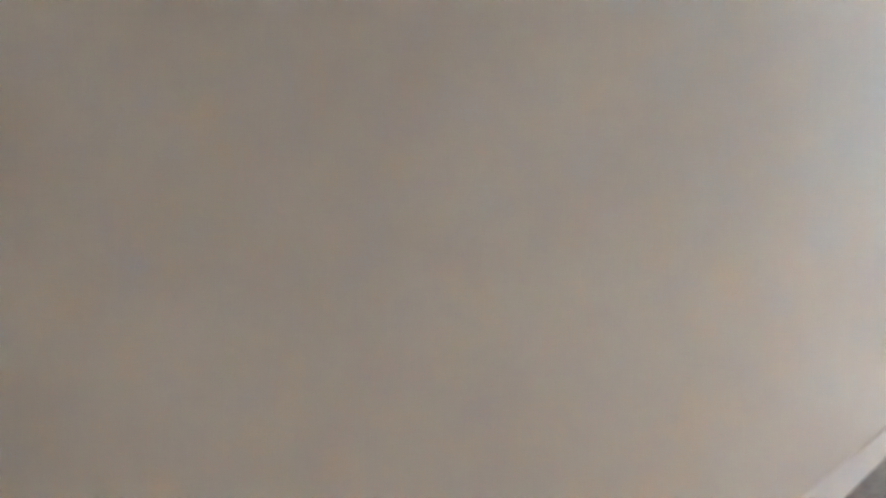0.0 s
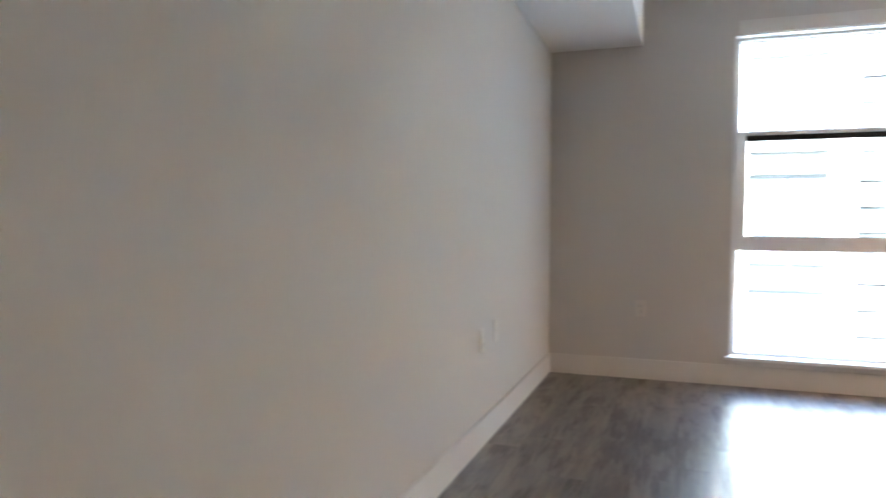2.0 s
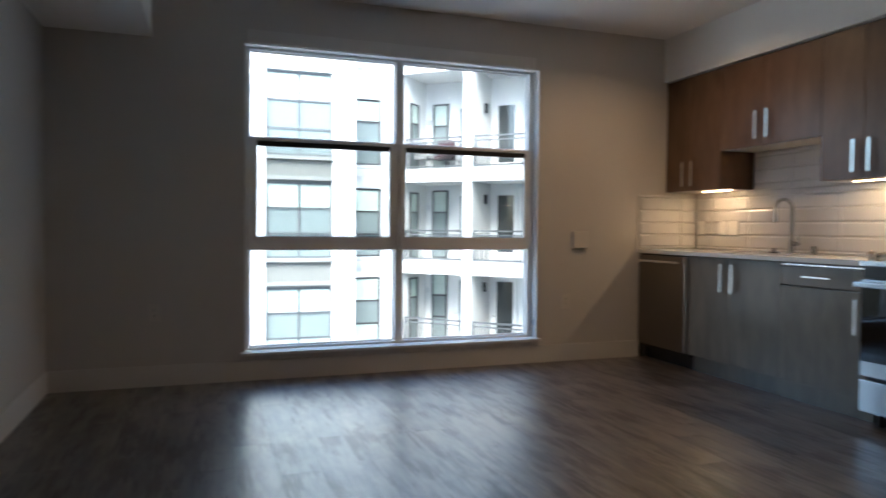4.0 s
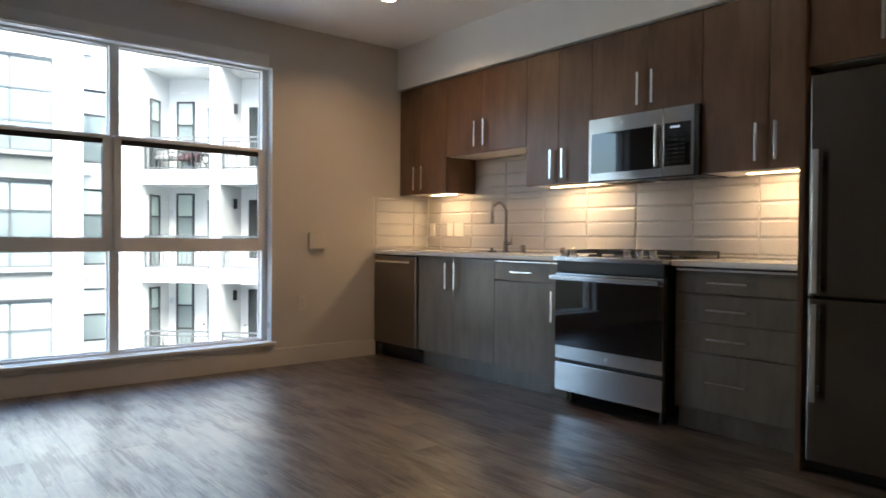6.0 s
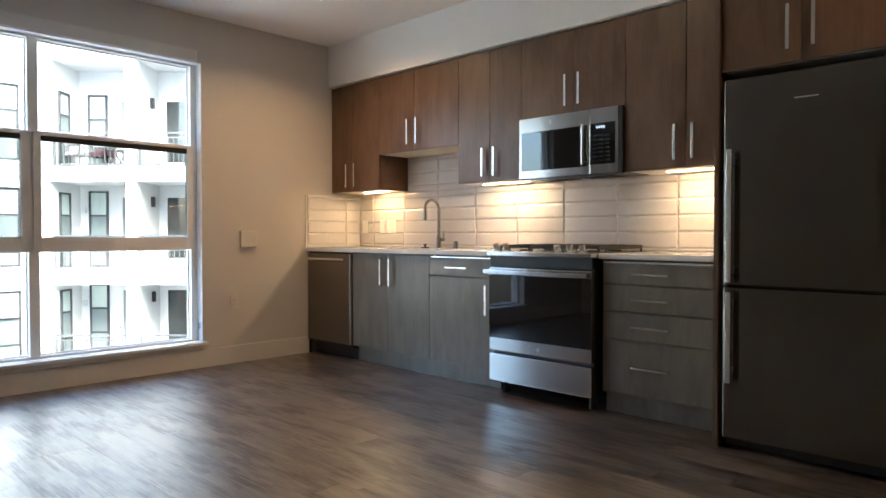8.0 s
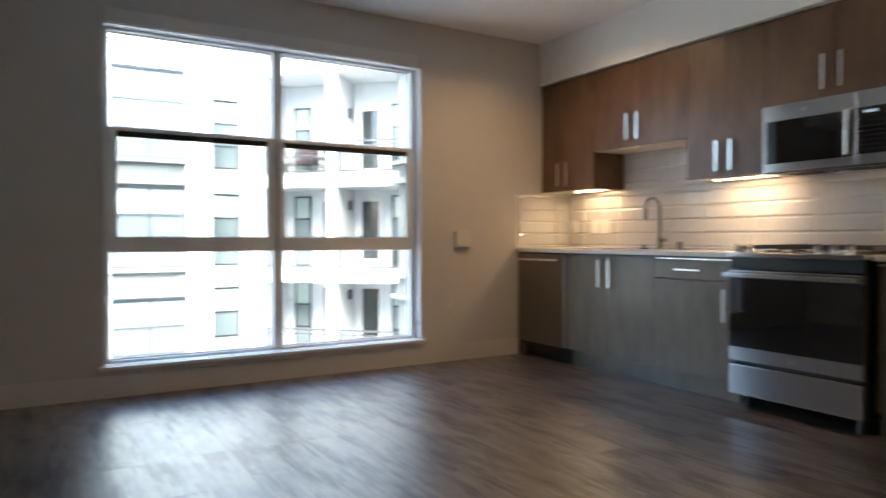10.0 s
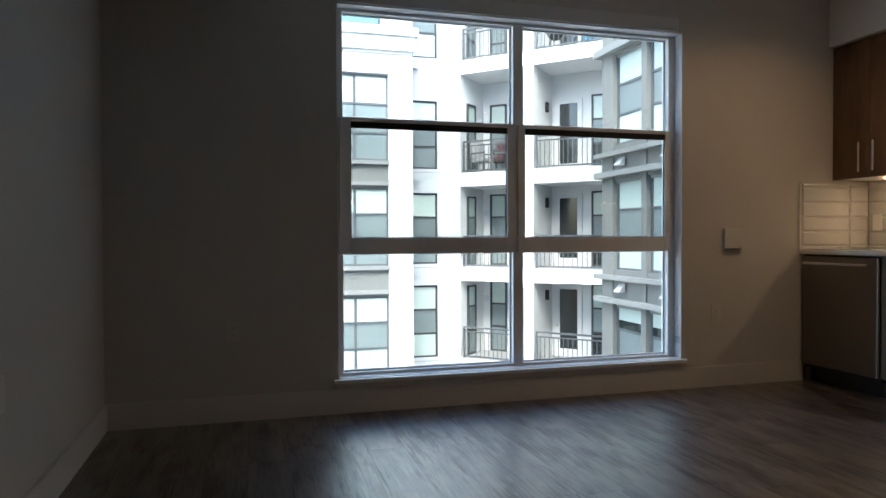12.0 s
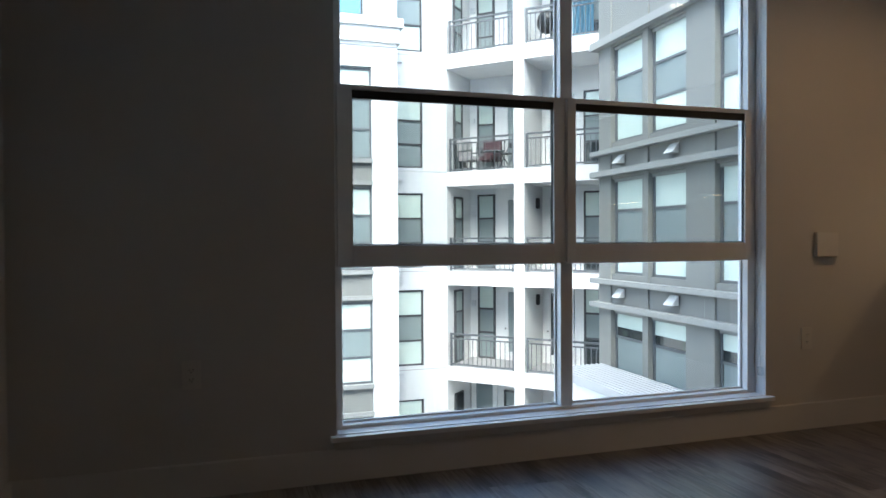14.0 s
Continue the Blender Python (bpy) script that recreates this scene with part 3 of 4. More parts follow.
rod(bm, (4.95, -0.965, 0.9155), (4.95, -0.965, 0.926), 0.038, 0.034, 24)
rod(bm, (4.95, -0.965, 0.926), (4.95, -0.965, 0.942), 0.009, seg=12)
rod(bm, (4.95, -0.965, 0.942), (4.95, -0.965, 0.950), 0.018, 0.016, 16)
part("stopper", bm, M_BLACK, st, smooth=True)


def counter_plate(y, w, name, label):
    ob = thing(name, (W - 0.012, y, 1.10), label, "wall plate", "backsplash plates")
    part("cover_plate", bmb((W - 0.0175, W - 0.0115, y - w / 2, y + w / 2, 1.043, 1.158), bevel=0.002), M_PLASTIC, ob)
    n = 2 if w > 0.1 else 1
    for k in range(n):
        c0 = y + (k - (n - 1) / 2) * 0.046
        part("insert", bmb((W - 0.0195, W - 0.0177, c0 - 0.016, c0 + 0.016, 1.067, 1.134), bevel=0.0008), M_PLASTIC, ob)


counter_plate(-0.085, 0.072, "wall_switch", "white rocker switch on the tiled backsplash near the corner")
counter_plate(-0.335, 0.078, "power_outlet", "white power outlet on the tiled backsplash")
counter_plate(-0.455, 0.118, "double_switch", "white double rocker switch on the tiled backsplash")

# range
rg = thing("gas_range", (4.7, -2.525, 0), "stainless steel slide-in gas range with a black glass oven door", "range")
Y0, Y1 = -2.910, -2.142
part("body", bmb((4.43, W - 0.015, Y0 + 0.008, Y1 - 0.008, 0.075, 0.888)), M_BLACK, rg, "black side panels")
part("cooktop", bmb((4.362, W - 0.014, Y0 - 0.005, Y1 + 0.005, 0.8885, 0.9185), bevel=0.006), M_STEEL, rg)
part("control_fascia", bmb((4.395, 4.4295, Y0 + 0.004, Y1 - 0.004, 0.822, 0.888), bevel=0.003), M_BLACK, rg, "black recessed strip")
dr = part("oven_door", bmb((4.385, 4.4285, Y0 + 0.002, Y1 - 0.002, 0.283, 0.815), bevel=0.005), M_STEEL, rg)
part("door_glass", bmb((4.3815, 4.3848, Y0 + 0.004, Y1 - 0.004, 0.365, 0.770), bevel=0.0012), M_BLACKGLASS, dr, "black glass oven window")
bm = bmesh.new()
box(bm, 4.335, 4.353, Y0 + 0.005, Y1 + 0.012, 0.773, 0.803, 0.006)
for y in (Y0 + 0.03, Y1 - 0.03):
    box(bm, 4.353, 4.3845, y - 0.012, y + 0.012, 0.778, 0.798, 0.003)
part("handle", bm, M_STEEL, dr, "wide flat bar handle")
bm = bmesh.new()
rod(bm, (4.3846, -2.535, 0.322), (4.3825, -2.535, 0.322), 0.013, seg=24)
part("badge", bm, M_CHROME, dr)
part("drawer", bmb((4.385, 4.4285, Y0 + 0.002, Y1 - 0.002, 0.086, 0.262), bevel=0.004), M_STEEL, rg, "stainless storage drawer")
for y in (Y0 + 0.06, Y1 - 0.06):
    for x in (4.49, 4.95):
        bm = bmesh.new()
        rod(bm, (x, y, 0.0), (x, y, 0.0745), 0.020, 0.014, 12)
        part("foot", bm, M_BLACK, rg)
for y in (-2.195, -2.275, -2.665, -2.752, -2.838):
    bm = bmesh.new()
    rod(bm, (4.408, y, 0.9187), (4.402, y, 0.932), 0.025, 0.024, 20)
    rod(bm, (4.402, y, 0.932), (4.386, y, 0.964), 0.021, 0.019, 20)
    part("knob", bm, M_CHROME, rg, smooth=True)
for y0, y1 in ((-2.9, -2.66), (-2.65, -2.41), (-2.40, -2.16)):
    bm = bmesh.new()
    box(bm, 4.475, 4.985, y0, y0 + 0.012, 0.935, 0.958)
    box(bm, 4.475, 4.985, y1 - 0.012, y1, 0.935, 0.958)
    for x in (4.475, 4.60, 4.725, 4.85, 4.973):
        box(bm, x, x + 0.012, y0 + 0.012, y1 - 0.012, 0.94, 0.96)
    box(bm, 4.487, 4.973, (y0 + y1) / 2 - 0.006, (y0 + y1) / 2 + 0.006, 0.944, 0.963)
    for x in (4.477, 4.973):
        for y in (y0, y1 - 0.01):
            box(bm, x, x + 0.01, y, y + 0.01, 0.9187, 0.935)
    part("grate", bm, M_IRON, rg, "black cast-iron grate")
for x in (4.6, 4.86):
    for y in (-2.78, -2.28):
        bm = bmesh.new()
        rod(bm, (x, y, 0.9187), (x, y, 0.930), 0.045, 0.04, 24)
        part("burner", bm, M_IRON, rg, smooth=True)

# microwave
mw = thing("microwave", (4.86, -2.52, 1.395), "stainless over-the-range microwave with a dark glass door", "microwave")
MY0, MY1 = -2.912, -2.152
part("body", bmb((4.716, W - 0.002, MY0, MY1, 1.400, 1.797), bevel=0.003), M_BLACK, mw, "black casing")
dr = part("door", bmb((4.682, 4.7155, -2.700, MY1, 1.397, 1.797), bevel=0.004), M_STEEL, mw)
part("control_panel", bmb((4.682, 4.7155, -2.900, -2.702, 1.397, 1.797), bevel=0.004), M_STEEL, mw)
part("side_casing", bmb((4.688, 4.7155, -2.926, -2.9005, 1.3905, 1.797), bevel=0.002), M_BLACK, mw, "black side casing")
part("door_glass", bmb((4.6795, 4.6817, -2.680, -2.176, 1.448, 1.702), bevel=0.001), M_BLACKGLASS, dr)
kp = part("keypad", bmb((4.6795, 4.6817, -2.880, -2.708, 1.455, 1.706), bevel=0.001), M_BLACKGLASS, mw, "black glass keypad")
bm = bmesh.new()
for r in range(7):
    for q in range(3):
        box(bm, 4.679, 4.6794, -2.845 + q * 0.045, -2.815 + q * 0.045, 1.475 + r * 0.025, 1.482 + r * 0.025)
part("key_marks", bm, M_BLACK, kp)
bm = bmesh.new()
for q in range(4):
    box(bm, 4.679, 4.6794, -2.81 + q * 0.016, -2.80 + q * 0.016, 1.674, 1.688)
part("display", bm, M_DIGIT, kp, "pale lit clock bars")
bm = bmesh.new()
rod(bm, (4.650, -2.672, 1.456), (4.650, -2.672, 1.706), 0.0115, seg=18)
for z in (1.475, 1.687):
    rod(bm, (4.650, -2.672, z), (4.6815, -2.672, z), 0.007, seg=10)
part("handle", bm, M_CHROME, dr, "vertical metal handle", smooth=True)
bm = bmesh.new()
rod(bm, (4.6818, -2.41, 1.752), (4.6805, -2.41, 1.752), 0.012, seg=24)
part("badge", bm, M_CHROME, dr)
for y0, y1 in ((-2.84, -2.56), (-2.49, -2.20)):
    f_ = part("grease_filter", bmb((4.76, 4.93, y0, y1, 1.3905, 1.3995), bevel=0.002), M_STEEL, mw, "grey aluminium underside filter")
    part("slats", bmb(*[(4.768, 4.922, y0 + 0.012 + k * 0.02, y0 + 0.02 + k * 0.02, 1.3885, 1.3903) for k in range(13)]), M_DSTEEL, f_)
part("lamp_cover", bmb((4.95, 5.0, -2.62, -2.42, 1.3915, 1.3995), bevel=0.002), M_PLASTIC, mw)
part("front_lip", bmb((4.69, 4.72, MY0 + 0.01, MY1 - 0.01, 1.390, 1.3965), bevel=0.002), M_BLACK, mw)

# refrigerator
fr = thing("refrigerator", (4.66, -4.035, 0), "dark stainless two-door bottom-freezer refrigerator", "refrigerator")
part("body", bmb((4.365, 5.0, -4.392, -3.684, 0.03, 1.745)), M_BLACK, fr, "dark casing")
for z0, z1, h0, h1, nm in ((0.782, 1.752, 0.798, 1.42, "fridge_door"), (0.055, 0.772, 0.325, 0.752, "freezer_door")):
    d = part(nm, bmb((4.292, 4.3645, -4.388, -3.690, z0, z1), bevel=0.006), M_DSTEEL, fr, "dark brushed stainless door")
    bm = bmesh.new()
    box(bm, 4.236, 4.250, -3.748, -3.723, h0, h1, 0.002)
    part("handle", bm, M_CHROME, d, "long flat metal bar handle")
    for z in (h0 + 0.055, h1 - 0.055):
        part("handle_post", bmb((4.2503, 4.2917, -3.744, -3.727, z - 0.014, z + 0.014), bevel=0.001), M_BLACK, d)
    if z0 > 0.5:
        part("badge", bmb((4.2905, 4.2918, -4.10, -4.0, 1.626, 1.632)), M_CHROME, d)
part("toe_grille", bmb((4.34, 4.3645, -4.388, -3.690, 0.008, 0.05)), M_BLACK, fr)
for y in (-4.36, -3.72):
    bm = bmesh.new()
    rod(bm, (4.40, y, 0.0), (4.40, y, 0.0295), 0.018, seg=12)
    part("foot", bm, M_BLACK, fr)
part("hinge_cover", bmb((4.31, 4.36, -4.388, -4.34, 1.753, 1.766), bevel=0.002), M_BLACK, fr)

# ---- outside ----
structure("ground", bmb((-60, 70, 0.21, 90, -9.3, -9.0)), M_CONC, "pale concrete courtyard ground")
# out of view; added to keep sky light off the lower courtyard
own = structure("unseen_facade", bmb((-14, -0.2005, 0.001, 0.2, -9.0, 9.4), (W + 0.2005, 8.9, 0.001, 0.2, -9.0, 9.4), (-0.2, W + 0.2, 0.001, 0.2, H + 0.2005, 9.4), (-0.2, W + 0.2, 0.001, 0.2, -9.0, -0.301)), M_STUCCO, "unseen white stucco front of this building, added to block sky light")
bld = thing("apartment_building", (4.0, 14.3, -9.0), "white and grey stucco apartment building with recessed balconies across the courtyard", "building")
ROWS = ((6.72, 8.8), (3.075, 5.39), (0.22, 2.335), (-2.71, -0.61), (-5.5, -3.6))
SLABS = (9.29, 6.31, 2.93, 0.08, -2.68, -5.5)


def ext_window(name, w, h, cols, rows, mats, depth=0.06, label=""):
    """A window in its own space: x across, z up, the face at y = 0 towards -y."""
    f = 0.055
    bm = bmb((0, f, 0, depth, 0, h), (w - f, w, 0, depth, 0, h), (f, w - f, 0, depth, 0, f), (f, w - f, 0, depth, h - f, h))
    cw = (w - 2 * f) / cols
    for c_ in range(1, cols):
        box(bm, f + c_ * cw - 0.035, f + c_ * cw + 0.035, 0, depth, f, h - f)
    for c_ in range(cols):
        x0 = f + c_ * cw + (0.035 if c_ else 0)
        x1 = f + (c_ + 1) * cw - (0.035 if c_ < cols - 1 else 0)
        for r in rows:
            box(bm, x0, x1, 0.004, depth, r - 0.028, r + 0.028)
    return bm, [(f + c_ * cw, f + (c_ + 1) * cw, a, b, m) for c_ in range(cols) for a, b, m in zip([f, *[r for r in rows]], [*rows, h - f], mats)]


def add_window(parent, w, h, cols, rows, mats, xf, label="", frame_mat=None):
    bm, panes = ext_window("window", w, h, cols, rows, mats)
    win_ = part("window", bm, frame_mat or M_DARKFRAME, parent, label, xf=xf)
    for x0, x1, z0, z1, m in panes:
        part("pane", bmb((x0, x1, 0.03, 0.04, z0, z1)), m, win_, xf=xf)
    return win_


# left bay: grey window bay between white piers, face at y = 14.3
YB = 14.3
SHIFT = Matrix.Translation((0.165, 0, 0))
part("wall", bmb((4.20, 4.865, YB, 17.5, -9.0, 5.95), (1.75, 2.37, YB, 17.5, -9.0, 5.95), (-8, -0.1, YB, 17.5, -9.0, 5.95)), M_STUCCO, bld, "white stucco piers", xf=SHIFT)
part("wall", bmb((2.37, 4.20, YB, YB + 0.4, 5.42, 5.95), (-0.1, 1.75, YB, YB + 0.4, 5.42, 5.95), (-8, 4.84, YB - 0.04, 17.5, 5.95, 6.03), (-8, 4.865, YB, 17.5, 6.65, 6.72), (-8, 4.865, YB, 17.5, 8.8, 9.3), (4.0, 4.865, YB, 17.5, 6.72, 8.8), (-8, 2.6, YB, 17.5, 6.72, 8.8)), M_STUCCO, bld, "white stucco parapet wall", xf=SHIFT)
part("cornice", bmb((-8, 4.93, YB - 0.12, 17.5, 6.03, 6.42), (-8, 5.0, YB - 0.2, 17.5, 6.42, 6.65), bevel=0.01), M_STUCCO, bld, "white projecting cornice band", xf=SHIFT)
for k, (z0, z1) in enumerate(ROWS[1:]):
    below = ROWS[k + 2][1] if k + 2 < len(ROWS) else -9.0
    for x0, x1 in ((2.37, 4.20), (-0.1, 1.75)):
        part("spandrel", bmb((x0 + 0.001, x1 - 0.001, YB + 0.09, YB + 0.4, below + 0.001, z0 - 0.001)), M_GREY, bld, "grey stucco spandrel", xf=SHIFT)
        part("ledge", bmb((x0 + 0.001, x1 + 0.02, YB - 0.03, YB + 0.089, z0 - 0.11, z0 - 0.0015), (x0 + 0.001, x1 + 0.02, YB - 0.01, YB + 0.089, below + 0.06, below + 0.17), bevel=0.006), M_GREY2, bld, "grey moulded ledges", xf=SHIFT)
        mats = (M_BLIND2, M_BLIND2, M_BLIND) if k < 2 else (M_BLIND, M_BLIND2, M_BLIND)
        add_window(bld, x1 - x0 - 0.002, z1 - z0, 2, [(z1 - z0) / 3 - 0.02, 2 * (z1 - z0) / 3 - 0.01], mats, SHIFT @ Matrix.Translation((x0 + 0.001, YB + 0.10, z0)), frame_mat=M_RAIL)
add_window(bld, 1.39, 2.28, 1, [1.1], (M_CURTAIN, M_BLIND), SHIFT @ Matrix.Translation((2.605, YB + 0.10, 6.72)))
for z in (2.95, -2.98, 0.02):
    part("joint", bmb((4.2005, 4.8645, YB - 0.003, YB + 0.01, z - 0.007, z + 0.007)), M_STUCCO2, bld, "thin expansion joint", xf=SHIFT)

# next wall back, face at y = 15.84, one window a storey
YC = 15.84


def punched(x0, x1, zs, y0, y1, bottom, top, wx0, wx1):
    dims = [(x0, wx0, y0, y1, bottom, top), (wx1, x1, y0, y1, bottom, top)]
    edges = [bottom]
    for a, b in sorted(zs):
        dims.append((wx0, wx1, y0, y1, edges[-1], a))
        edges.append(b)
    dims.append((wx0, wx1, y0, y1, edges[-1], top))
    return dims


part("wall", bmb(*punched(4.865, 6.70, [(6.33, 8.6), (3.03, 5.06), (0.19, 2.31), (-2.62, -0.45), (-5.6, -3.585)], YC, 17.5, -9.0, 9.3, 4.97, 5.985)), M_STUCCO2, bld, "pale grey-white stucco wall", xf=SHIFT)
for k, (z0, z1) in enumerate(((6.33, 8.6), (3.03, 5.06), (0.19, 2.31), (-2.62, -0.45), (-5.6, -3.585))):
    h = z1 - z0
    add_window(bld, 1.013, h, 1, [h * 0.33, h * 0.66], ((M_BLIND, M_BLIND2, M_BLIND), (M_CURTAIN, M_BLIND2, M_BLIND), (M_BLIND2, M_BLIND2, M_BLIND), (M_BLIND, M_BLIND2, M_BLIND), (M_BLIND2, M_BLIND2, M_BLIND))[k] if k != 1 else (M_BLIND2, M_BLIND2, M_BLIND), SHIFT @ Matrix.Translation((4.971, YC + 0.05, z0)))
    part("ledge", bmb((4.8651, 5.375, YC - 0.10, YC - 0.001, z0 - 0.36, z0 - 0.20), bevel=0.005), M_STUCCO2, bld, "short stucco ledge", xf=SHIFT)
    part("joint", bmb((4.87, 6.69, YC - 0.003, YC + 0.01, z0 - 0.115, z0 - 0.10)), M_GREY2, bld, "thin horizontal joint", xf=SHIFT)
part("joint", bmb((6.30, 6.312, YC - 0.003, YC + 0.01, -9.0, 9.3)), M_STUCCO, bld, "thin vertical joint", xf=SHIFT)

# diagonal balcony front: own space has x along the front, y into the building
DG = Matrix.Translation((6.866, YC, 0)) @ pose(0, 0, 0, 0, 0, -45)
for k, z in enumerate(SLABS):
    part("balcony_slab", bmb((0.001, 5.6, 0, 2.2, z - 0.41, z)), M_STUCCO, bld, "white stucco balcony fascia and slab", xf=DG)
    part("deck", bmb((0.02, 5.6, 0.06, 1.6, z + 0.001, z + 0.02)), M_DECK, bld, "grey balcony deck", xf=DG)
part("pier", bmb((2.07, 2.37, 0.0, 0.32, -9.0, 9.3)), M_STUCCO, bld, "white stucco pier between balconies", xf=Matrix.Translation((0, 0, 0)) @ DG @ Matrix.Translation((0, -0.006, 0)))
# side walls of the recesses run square to the main fronts
part("side_wall", bmb((-0.25, 0.0, 0.003, 1.599, -9.0, 9.3)), M_STUCCO, bld, "white balcony side wall", xf=DG)
part("side_wall", bmb((2.17, 2.34, 0.315, 1.599, -9.0, 9.3)), M_STUCCO, bld, "white balcony side wall", xf=DG)
part("back_wall", bmb((-0.25, 8.5, 1.6, 2.1, -9.0, 9.3)), M_STUCCO, bld, "white balcony back wall", xf=DG)


def glass_door(s, z, label):
    bm = bmb((s, s + 0.14, 1.54, 1.598, z, z + 2.2), (s + 0.7, s + 0.84, 1.54, 1.598, z, z + 2.2), (s + 0.14, s + 0.7, 1.54, 1.598, z, z + 0.25), (s + 0.14, s + 0.7, 1.54, 1.598, z + 2.06, z + 2.2))
    d_ = part("balcony_door", bm, M_STUCCO, bld, label, xf=DG)
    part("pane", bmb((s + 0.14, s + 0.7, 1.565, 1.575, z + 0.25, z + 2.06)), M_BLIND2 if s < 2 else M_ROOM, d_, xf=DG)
    bm = bmesh.new()
    rod(bm, (s + 0.07, 1.54, z + 0.95), (s + 0.07, 1.49, z + 0.95), 0.03, seg=12)
    part("knob", bm, M_CHROME, d_, xf=DG)


def railing(s0, s1, z):
    """One balcony rail between two piers."""
    bm = bmb((s0, s0 + 0.05, 0.03, 0.08, z - 0.05, z + 0.96), (s1 - 0.05, s1, 0.03, 0.08, z - 0.05, z + 0.96), (s0 + 0.05, s1 - 0.05, 0.03, 0.08, z + 0.91, z + 0.96), (s0 + 0.05, s1 - 0.05, 0.035, 0.075, z + 0.79, z + 0.825), (s0 + 0.05, s1 - 0.05, 0.035, 0.075, z + 0.045, z + 0.085))
    r_ = part("railing", bm, M_RAIL, bld, "grey painted metal balcony railing", xf=DG)
    n = int((s1 - s0) / 0.135)
    for k in range(1, n):
        s = s0 + (s1 - s0) * k / n
        part("baluster", bmb((s - 0.009, s + 0.009, 0.046, 0.064, z + 0.085, z + 0.79)), M_RAIL, r_, xf=DG)


for k, z in enumerate(SLABS[1:-1]):
    railing(0.07, 2.05, z)
    railing(2.41, 5.3, z)
    # windows and doors in the recesses
    add_window(bld, 0.57, 2.25, 1, [0.80, 1.52], (M_BLIND2, M_BLIND2, M_BLIND), DG @ Matrix.Translation((0.27, 1.535, z + 0.02)))
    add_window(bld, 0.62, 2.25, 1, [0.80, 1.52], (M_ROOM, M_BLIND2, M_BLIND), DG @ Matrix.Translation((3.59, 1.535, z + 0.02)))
    add_window(bld, 0.55, 2.15, 1, [0.75, 1.5], (M_BLIND2, M_BLIND2, M_BLIND), DG @ Matrix.Translation((0.06, 0.42, z + 0.02)) @ pose(0, 0, 0, 0, 0, 90))
    glass_door(1.13, z + 0.02, "white glazed balcony door")
    glass_door(2.46, z + 0.02, "white balcony door, its pane coloured as a dim room")
    part("vent_cover", bmb((0.05, 0.18, 1.54, 1.598, z + 1.60, z + 1.78), bevel=0.01), M_STUCCO2, bld, "small pale vent cover", xf=DG)
    part("wall_light", bmb((2.341, 2.44, 1.0, 1.10, z + 1.78, z + 2.08), bevel=0.01), M_BLACK, bld, "small black wall light", xf=DG)
z = SLABS[5]
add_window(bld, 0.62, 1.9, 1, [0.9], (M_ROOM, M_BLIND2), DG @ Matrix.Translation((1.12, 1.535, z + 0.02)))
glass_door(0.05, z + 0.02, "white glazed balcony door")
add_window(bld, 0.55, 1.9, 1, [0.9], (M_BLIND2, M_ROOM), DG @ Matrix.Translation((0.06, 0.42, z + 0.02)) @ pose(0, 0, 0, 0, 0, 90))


def balcony_chair(at, turn, material, label):
    ob = thing("outdoor_chair", (0, 0, 0), label, "chair", "balcony chairs")
    part("seat", bmb((-0.28, 0.28, -0.28, 0.25, 0.34, 0.46), bevel=0.03), material, ob)
    part("backrest", bmb((-0.28, 0.28, 0.2, 0.32, 0.47, 1.0), bevel=0.04), material, ob)
    for x in (-0.27, 0.27):
        part("armrest", bmb((x - 0.025, x + 0.025, -0.28, 0.28, 0.6, 0.64), bevel=0.008), M_RAIL, ob)
        for y in (-0.26, 0.24):
            part("leg", bmb((x - 0.015, x + 0.015, y - 0.015, y + 0.015, 0.0, 0.6)), M_RAIL, ob)
    ob.matrix_world = DG @ pose(*at, 0, 0, turn)
    return ob


def folding_chair(at, turn):
    ob = thing("folding_chair", (0, 0, 0), "black folding metal chair on the balcony", "chair", "balcony chairs")
    for x in (-0.2, 0.2):
        bm = bmesh.new()
        rod(bm, (x, -0.25, 0), (x, 0.22, 0.85), 0.014, seg=8)
        rod(bm, (x * 0.9, 0.25, 0), (x * 0.9, -0.15, 0.48), 0.014, seg=8)
        part("leg_frame", bm, M_BLACK, ob)
    part("seat", bmb((-0.2, 0.2, -0.2, 0.18, 0.44, 0.465), bevel=0.005), M_BLACK, ob)
    part("backrest", bmb((-0.2, 0.2, 0.16, 0.185, 0.65, 0.8), bevel=0.005), M_BLACK, ob)
    ob.matrix_world = DG @ pose(*at, 0, 0, turn)


zt = SLABS[2] + 0.02
balcony_chair((0.95, 1.0, zt), 10, M_RED, "outdoor armchair with dark red cushions on the balcony")
balcony_chair((0.42, 0.75, zt), 75, M_DECK, "outdoor armchair with grey cushions on the balcony")
folding_chair((1.72, 0.55, zt), -30)
folding_chair((4.75, 0.9, zt), 20)
tb = thing("balcony_table", (0, 0, 0), "small dark round metal table on the balcony", "table")
bm = bmesh.new()
rod(bm, (0, 0, 0.53), (0, 0, 0.56), 0.3, seg=24)
part("tabletop", bm, M_BLIND2, tb)
bm = bmesh.new()
rod(bm, (0, 0, 0), (0, 0, 0.53), 0.03, seg=10)
rod(bm, (0, 0, 0), (0, 0, 0.02), 0.2, seg=20)
part("pedestal", bm, M_BLACK, tb)
tb.matrix_world = DG @ pose(1.3, 0.45, zt)
gr = thing("covered_grill", (0, 0, 0), "dark covered kettle grill standing on the upper balcony", "grill")
bm = bmesh.new()
